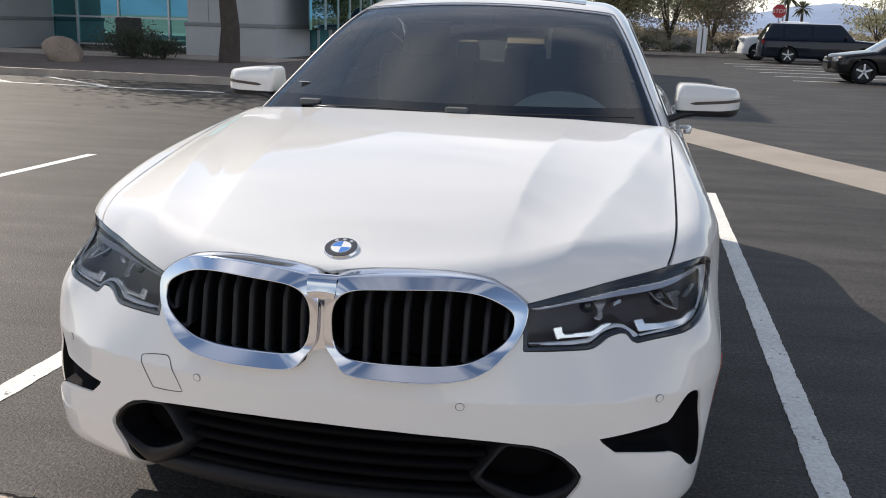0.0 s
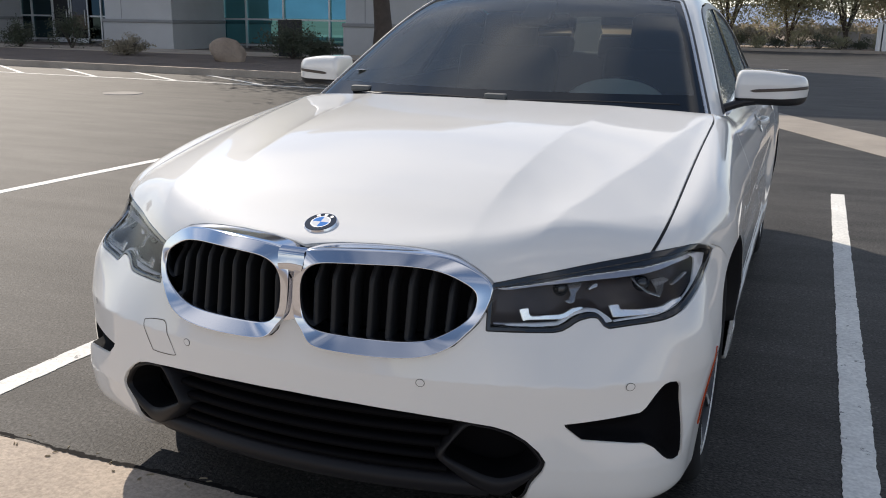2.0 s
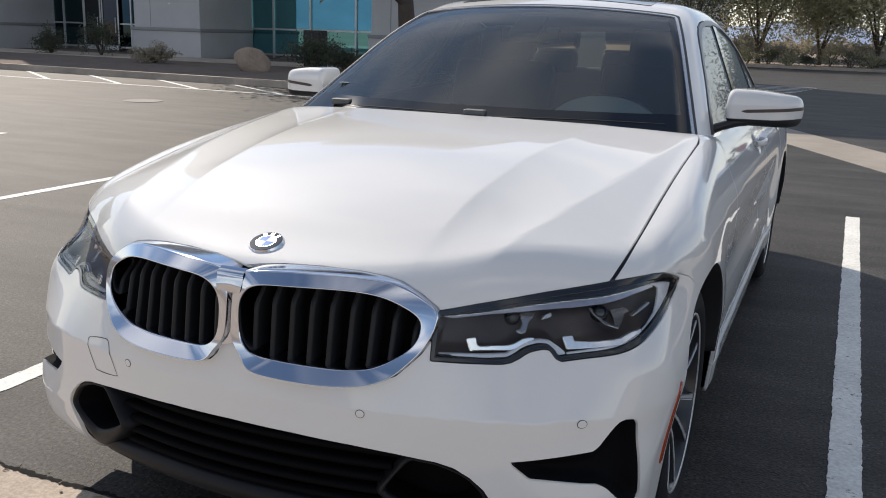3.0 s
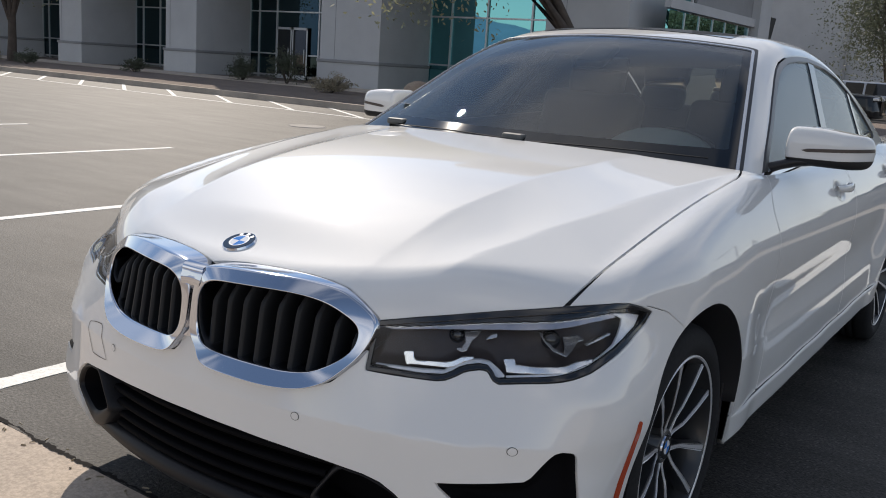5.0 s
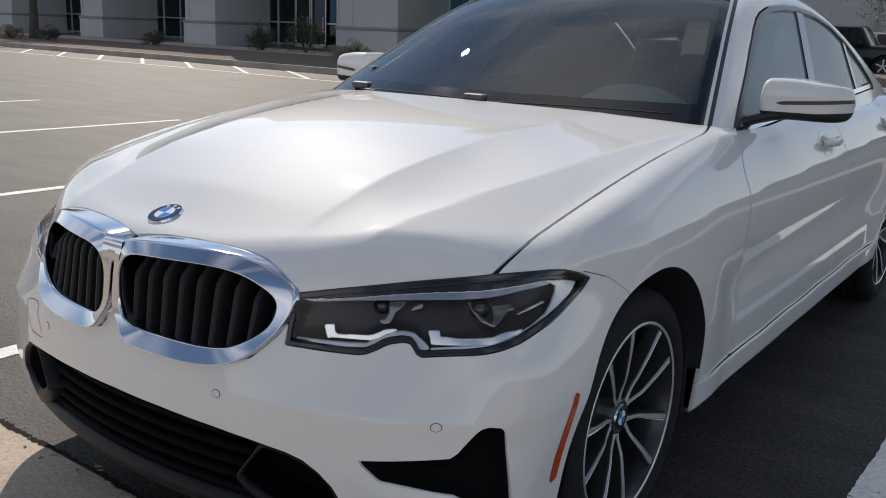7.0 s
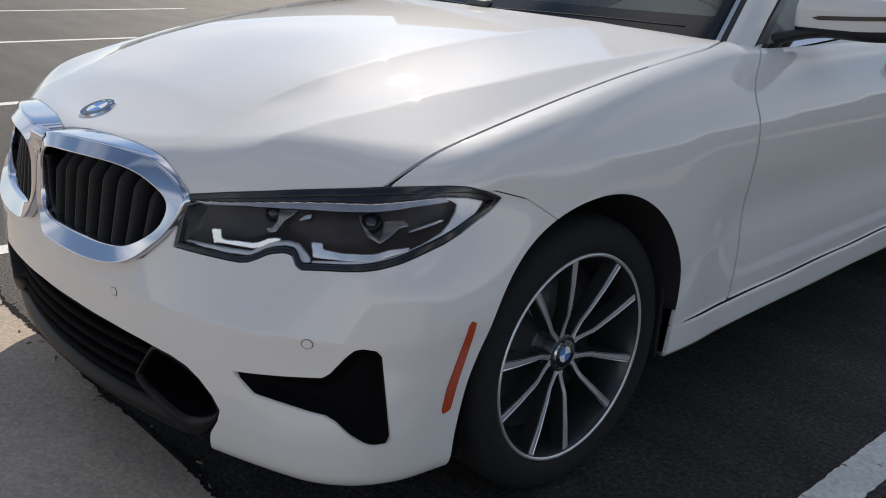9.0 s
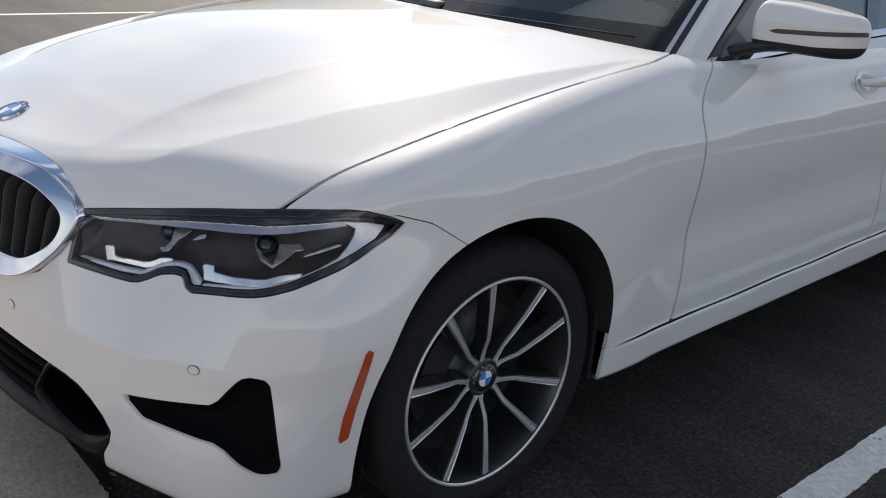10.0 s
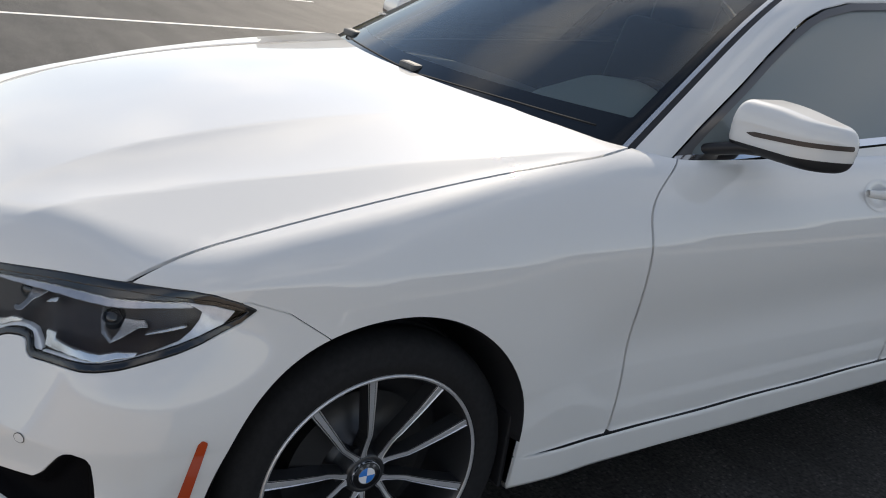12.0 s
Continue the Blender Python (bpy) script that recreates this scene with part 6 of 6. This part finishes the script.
for y, w, h in ((1.48, 0.19, 0.030), (1.56, 0.205, 0.095), (1.68, 0.21, 0.132), (1.78, 0.20, 0.125), (1.80, 0.18, 0.05)):
    rings.append([bm.verts.new((0.37 + w * math.cos(t), y, 0.945 + h * math.sin(t))) for t in np.linspace(0, math.pi, 17)])
for r0, r1 in zip(rings, rings[1:]):
    for j in range(16):
        bm.faces.new([r0[j], r0[j + 1], r1[j + 1], r1[j]])
part("instrument_hood", bm, cabin_pale, car, "grey instrument hood", smooth=True)
ringp = [Vector((0.185 * math.cos(t), 0.185 * math.sin(t), 0)) for t in np.linspace(0, 2 * math.pi, 41)]
place = pose(0.37, 1.93, 0.90, -62, 0, 0)
wheel_ring = tube("steering_wheel", [place @ p for p in ringp], 0.015, cabin_black, car, "black steering wheel")
for t in (0.1, math.pi - 0.1, -math.pi / 2):
    tube("wheel_spoke", [place @ Vector((0.05 * math.cos(t), 0.05 * math.sin(t), -0.02)), place @ Vector((0.18 * math.cos(t), 0.18 * math.sin(t), 0))], [0.022, 0.012], cabin_black, wheel_ring)
bm = bmesh.new()
bmesh.ops.create_uvsphere(bm, u_segments=20, v_segments=10, radius=0.075, matrix=place @ Matrix.Diagonal((1, 0.85, 0.4, 1)))
part("wheel_boss", bm, cabin_black, wheel_ring, smooth=True)


def pad(name, m, size, mat, parent, label="", r=0.05):
    bm = bmesh.new()
    x, y, z = (q / 2 for q in size)
    box(bm, -x, x, -y, y, -z, z)
    bmesh.ops.bevel(bm, geom=bm.edges[:], offset=r, segments=4, affect="EDGES", profile=0.6)
    bm.transform(m)
    return part(name, bm, mat, parent, label, smooth=True)


for x in (-0.37, 0.37):
    seat = pad("front_seat", pose(x, 2.30, 0.55, 8, 0, 0), (0.52, 0.52, 0.18), cabin_black, car, "black front seat", 0.05)
    pad("seat_back", pose(x, 2.60, 0.86, -17, 0, 0), (0.50, 0.14, 0.62), cabin_black, seat, "", 0.055)
    rest_pad = pad("headrest", pose(x, 2.70, 1.225, -12, 0, 0), (0.27, 0.11, 0.19), cabin_black, seat, "black headrest", 0.045)
    pad("headrest_edge", pose(x, 2.735, 1.30, -12, 0, 0), (0.20, 0.05, 0.05), leather_tan, seat, "tan headrest stitching edge", 0.02)
bench = pad("rear_bench", pose(0, 3.32, 0.58, 5, 0, 0), (1.28, 0.5, 0.2), cabin_black, car, "black rear bench with tan headrests", 0.05)
pad("bench_back", pose(0, 3.56, 0.84, -22, 0, 0), (1.26, 0.14, 0.56), cabin_black, bench, "", 0.05)
for x in (-0.40, 0.0, 0.40):
    pad("rear_headrest", pose(x, 3.62, 1.135, -14, 0, 0), (0.25, 0.09, 0.13), cabin_black, bench, "", 0.035)
    pad("headrest_cap", pose(x, 3.635, 1.195, -14, 0, 0), (0.23, 0.075, 0.035), leather_tan, bench, "tan leather top of the rear headrest", 0.015)
for side in (1, -1):
    bm = bmesh.new()
    rings = []
    for y in np.linspace(1.52, 3.50, 24):
        top = float(np.interp(y, [1.5, 1.8, 2.38, 3.0, 3.52], [0.975, 0.995, 1.022, 1.044, 1.062]))
        rings.append([bm.verts.new((side * x, y, z)) for x, z in ((0.70, 0.40), (0.69, top - 0.05), (0.695, top - 0.012), (0.71, top), (0.735, top), (0.745, top - 0.02), (0.745, 0.40))])
    for r0, r1 in zip(rings, rings[1:]):
        for j in range(6):
            bm.faces.new([r0[j], r0[j + 1], r1[j + 1], r1[j]])
    bmesh.ops.recalc_face_normals(bm, faces=bm.faces)
    part("door_lining", bm, cabin_black, car)
bm = bmesh.new()
box(bm, -0.72, 0.72, 1.3, 4.0, 0.30, 0.40)
part("cabin_floor", bm, cabin_black, car)
bm = bmesh.new()
box(bm, -0.66, 0.66, 3.62, 4.08, 0.955, 0.975)
part("parcel_shelf", bm, cabin_black, car)
# headlining just under the roof, mirror and sensor pod
v = rest[0]
lining = keep(rest, np.maximum(np.where(v[:, 2] > 1.22, -1.0, 1.0), np.abs(v[:, 1] - 2.7) - 0.75))
panel("headlining", lining, cabin, cabin_grey, car, sink=0.035, depth=0, middle=True)
pad("rear_view_mirror", pose(0, 1.93, 1.285, 8, 0, 0), (0.24, 0.035, 0.06), gloss_black, car, "black rear-view mirror", 0.015)
pad("sensor_pod", pose(0, 1.90, 1.315, 27, 0, 0), (0.12, 0.16, 0.03), black_plastic, car, "black sensor pod", 0.012)
bm = bmesh.new()
c = on_screen(-0.60, 1.50, 0.002)
box(bm, c[0] - 0.02, c[0] + 0.02, c[1] - 0.014, c[1] + 0.014, c[2] - 0.001, c[2] + 0.001)
part("screen_sticker", bm, badge_white, car, "white sticker inside the windscreen")

# ---- other parked vehicles ----
def vehicle(name, label, paint, m, L=4.8, W=0.92, belt=0.92, roof=1.45, nose=0.75, tailz=0.95, screen0=1.25, roof0=1.95, roof1=3.3, back=4.1, tyre=0.33, axles=(0.9, 3.75), bed=False):
    """A parked car along +y from its nose at y = 0: painted shell, glazing, wheels, lamps."""
    def hull(p):
        x, y, z = p[..., 0], p[..., 1], p[..., 2]
        a = np.abs(x)
        front = 0.02 + 0.28 * a * a + 0.25 * np.maximum(z - 0.55, 0)
        tail = L - 0.10 * a * a - 0.12 * np.maximum(z - 0.7, 0)
        top = np.interp(y, [0, 0.15, screen0, back, L], [nose, nose + 0.05, belt, tailz if not bed else belt, tailz if not bed else belt])
        f = smax(smax(front - y, y - tail, 0.1), a - (W - 0.10 * np.maximum(z - 0.7, 0) - 0.08 * np.maximum(0.45 - z, 0)), 0.22)
        return smax(smax(f, z - top + 0.05 * a * a, 0.12), 0.26 - z, 0.08)

    def top_form(p):
        x, y, z = p[..., 0], p[..., 1], p[..., 2]
        a = np.abs(x)
        s0 = (roof - belt) / (roof0 - screen0)
        s1 = (roof - belt) / max(back - roof1, 0.05)
        f = smax(smax(z - (belt + s0 * (y - screen0 - 0.15 * a * a)), z - (roof - 0.08 * a * a), 0.12), z - (belt + s1 * (back - y)), 0.12)
        return smax(f, a - (W - 0.06 - 0.38 * (z - belt)), 0.08)

    car_ob = empty(name)
    tagged(car_ob, label, "car")
    low = shell(hull, 0.8, L - 0.8, 0.62, 60, 36, 64)
    v = low[0]
    d = np.full(len(v), 1e9)
    for y in axles:
        d = np.minimum(d, np.sqrt((v[:, 1] - y) ** 2 + (v[:, 2] - tyre) ** 2) - tyre - 0.05)
    d = np.maximum(d, 0.5 - v[:, 0])
    low = keep(low, -d)
    panel("body", low, hull, paint, car_ob, depth=0.05, middle=True)
    cab = shell(top_form, (screen0 + roof0) / 2 + 0.25, (roof1 + back) / 2 - 0.25, belt + 0.05, 40, 30, 60)
    cab = keep(cab, belt - 0.08 - cab[0][:, 2])
    v = cab[0]
    n = gradient(top_form, v)
    lid = np.where(np.abs(n[:, 0]) > 0.5, np.maximum(v[:, 2] - (roof - 0.10), belt + 0.03 - v[:, 2]), np.where(np.abs(n[:, 1]) > 0.25, np.abs(v[:, 0]) - (W - 0.17 - 0.38 * (v[:, 2] - belt)), 1.0))
    post = np.minimum(np.abs(v[:, 1] - (screen0 + back) / 2 + 0.1), np.abs(v[:, 1] - back + 0.9)) - 0.045
    lid = np.where(np.abs(n[:, 0]) > 0.5, np.maximum(lid, -post), lid)
    panel("glazing", keep(cab, lid), top_form, dark_glass, car_ob, "dark window glass", depth=0, middle=True)
    panel("roof", keep(cab, -lid), top_form, paint, car_ob, depth=0, middle=True)
    for y in axles:
        for side in (1, -1):
            w = empty("wheel")
            w.parent, w.location = car_ob, (side * (W - 0.13), y, tyre)
            v, f = revolve([(-0.1, 0.2), (-0.11, tyre - 0.04), (-0.08, tyre), (0.08, tyre), (0.11, tyre - 0.04), (0.10, tyre * 0.70), (0.07, tyre * 0.66)], 32)
            link("tyre", v * np.array([side, 1, 1]), f if side > 0 else [q[::-1] for q in f], rubber, w)
            v, f = revolve([(0.02, tyre * 0.66), (0.02, 0.01)], 32)
            link("rim_back", v * np.array([side, 1, 1]), [q[::-1] for q in f] if side > 0 else f, rim_dark, w)
            for k in range(5):
                a = 2 * math.pi * k / 5
                bm = bmesh.new()
                box(bm, 0.05, 0.085, -0.028, 0.028, 0.02, tyre * 0.68, 0.006)
                bm.transform(Matrix.Diagonal((side, 1, 1, 1)) @ Matrix.Rotation(a, 4, "X"))
                part("spoke", bm, rim_machined, w)
    for side in (1, -1):
        bm = bmesh.new()
        box(bm, 0.42, W - 0.16, 0.10, 0.34, nose - 0.16, nose - 0.04, 0.03)
        bmesh.ops.scale(bm, vec=(side, 1, 1), verts=bm.verts)
        part("headlamp", bm, lamp_silver, car_ob)
        bm = bmesh.new()
        box(bm, W - 0.22, W - 0.06, L - 0.26, L - 0.10, tailz - 0.28, tailz - 0.06, 0.03)
        bmesh.ops.scale(bm, vec=(side, 1, 1), verts=bm.verts)
        part("tail_lamp", bm, red_lens, car_ob)
        bm = bmesh.new()
        box(bm, W - 0.06, W + 0.12, screen0 + 0.42, screen0 + 0.55, belt + 0.0, belt + 0.14, 0.03)
        bmesh.ops.scale(bm, vec=(side, 1, 1), verts=bm.verts)
        part("mirror", bm, paint, car_ob)
        for y in (screen0 + 1.25, screen0 + 2.15):
            bm = bmesh.new()
            box(bm, W - 0.05, W + 0.015, y, y + 0.18, belt - 0.16, belt - 0.13, 0.008)
            bmesh.ops.scale(bm, vec=(side, 1, 1), verts=bm.verts)
            part("door_handle", bm, paint, car_ob)
    bm = bmesh.new()
    box(bm, -0.40, 0.40, 0.0, 0.10, 0.38, nose - 0.14, 0.03)
    part("grille", bm, gloss_black, car_ob)
    bm = bmesh.new()
    box(bm, -W + 0.2, W - 0.2, 0.4, L - 0.4, 0.24, 0.36)
    part("underbody", bm, black_plastic, car_ob)
    car_ob.matrix_basis = m
    return car_ob


TALL = dict(L=4.85, W=0.95, belt=1.12, roof=1.78, nose=0.98, tailz=1.10, screen0=1.30, roof0=1.95, roof1=4.45, back=4.75, tyre=0.37, axles=(0.92, 3.75))
vehicle("sport_utility", "dark navy sport utility car parked side-on", navy_paint, pose(11.55, 42.6, 0, 0, 0, 90), **{**TALL, "L": 5.4, "roof1": 4.95, "back": 5.3, "axles": (1.0, 4.15)})
vehicle("sport_utility", "silver sport utility car parked by the far kerb", silver_paint, pose(-4.2, 46.2, 0, 0, 0, 90), **TALL)
vehicle("saloon", "black saloon car parked with its nose to the lane", black_paint, pose(6.1, 26.6, 0, 0, 0, -90), L=4.8, W=0.92, belt=0.93, roof=1.44, nose=0.74, tailz=0.98, screen0=1.15, roof0=1.9, roof1=3.2, back=4.2)
TRUCK = dict(L=5.6, W=1.0, belt=1.20, roof=1.90, nose=1.10, tailz=1.20, screen0=1.45, roof0=1.95, roof1=3.3, back=3.6, tyre=0.40, axles=(1.0, 4.4), bed=True)
vehicle("pickup_truck", "white pickup truck parked behind a dark car", paint_white, pose(5.6, 46.6, 0, 0, 0, -90), **TRUCK)
vehicle("pickup_truck", "black pickup truck parked behind the white saloon", black_paint, pose(-4.9, 38.0, 0, 0, 0, 90), **TRUCK)
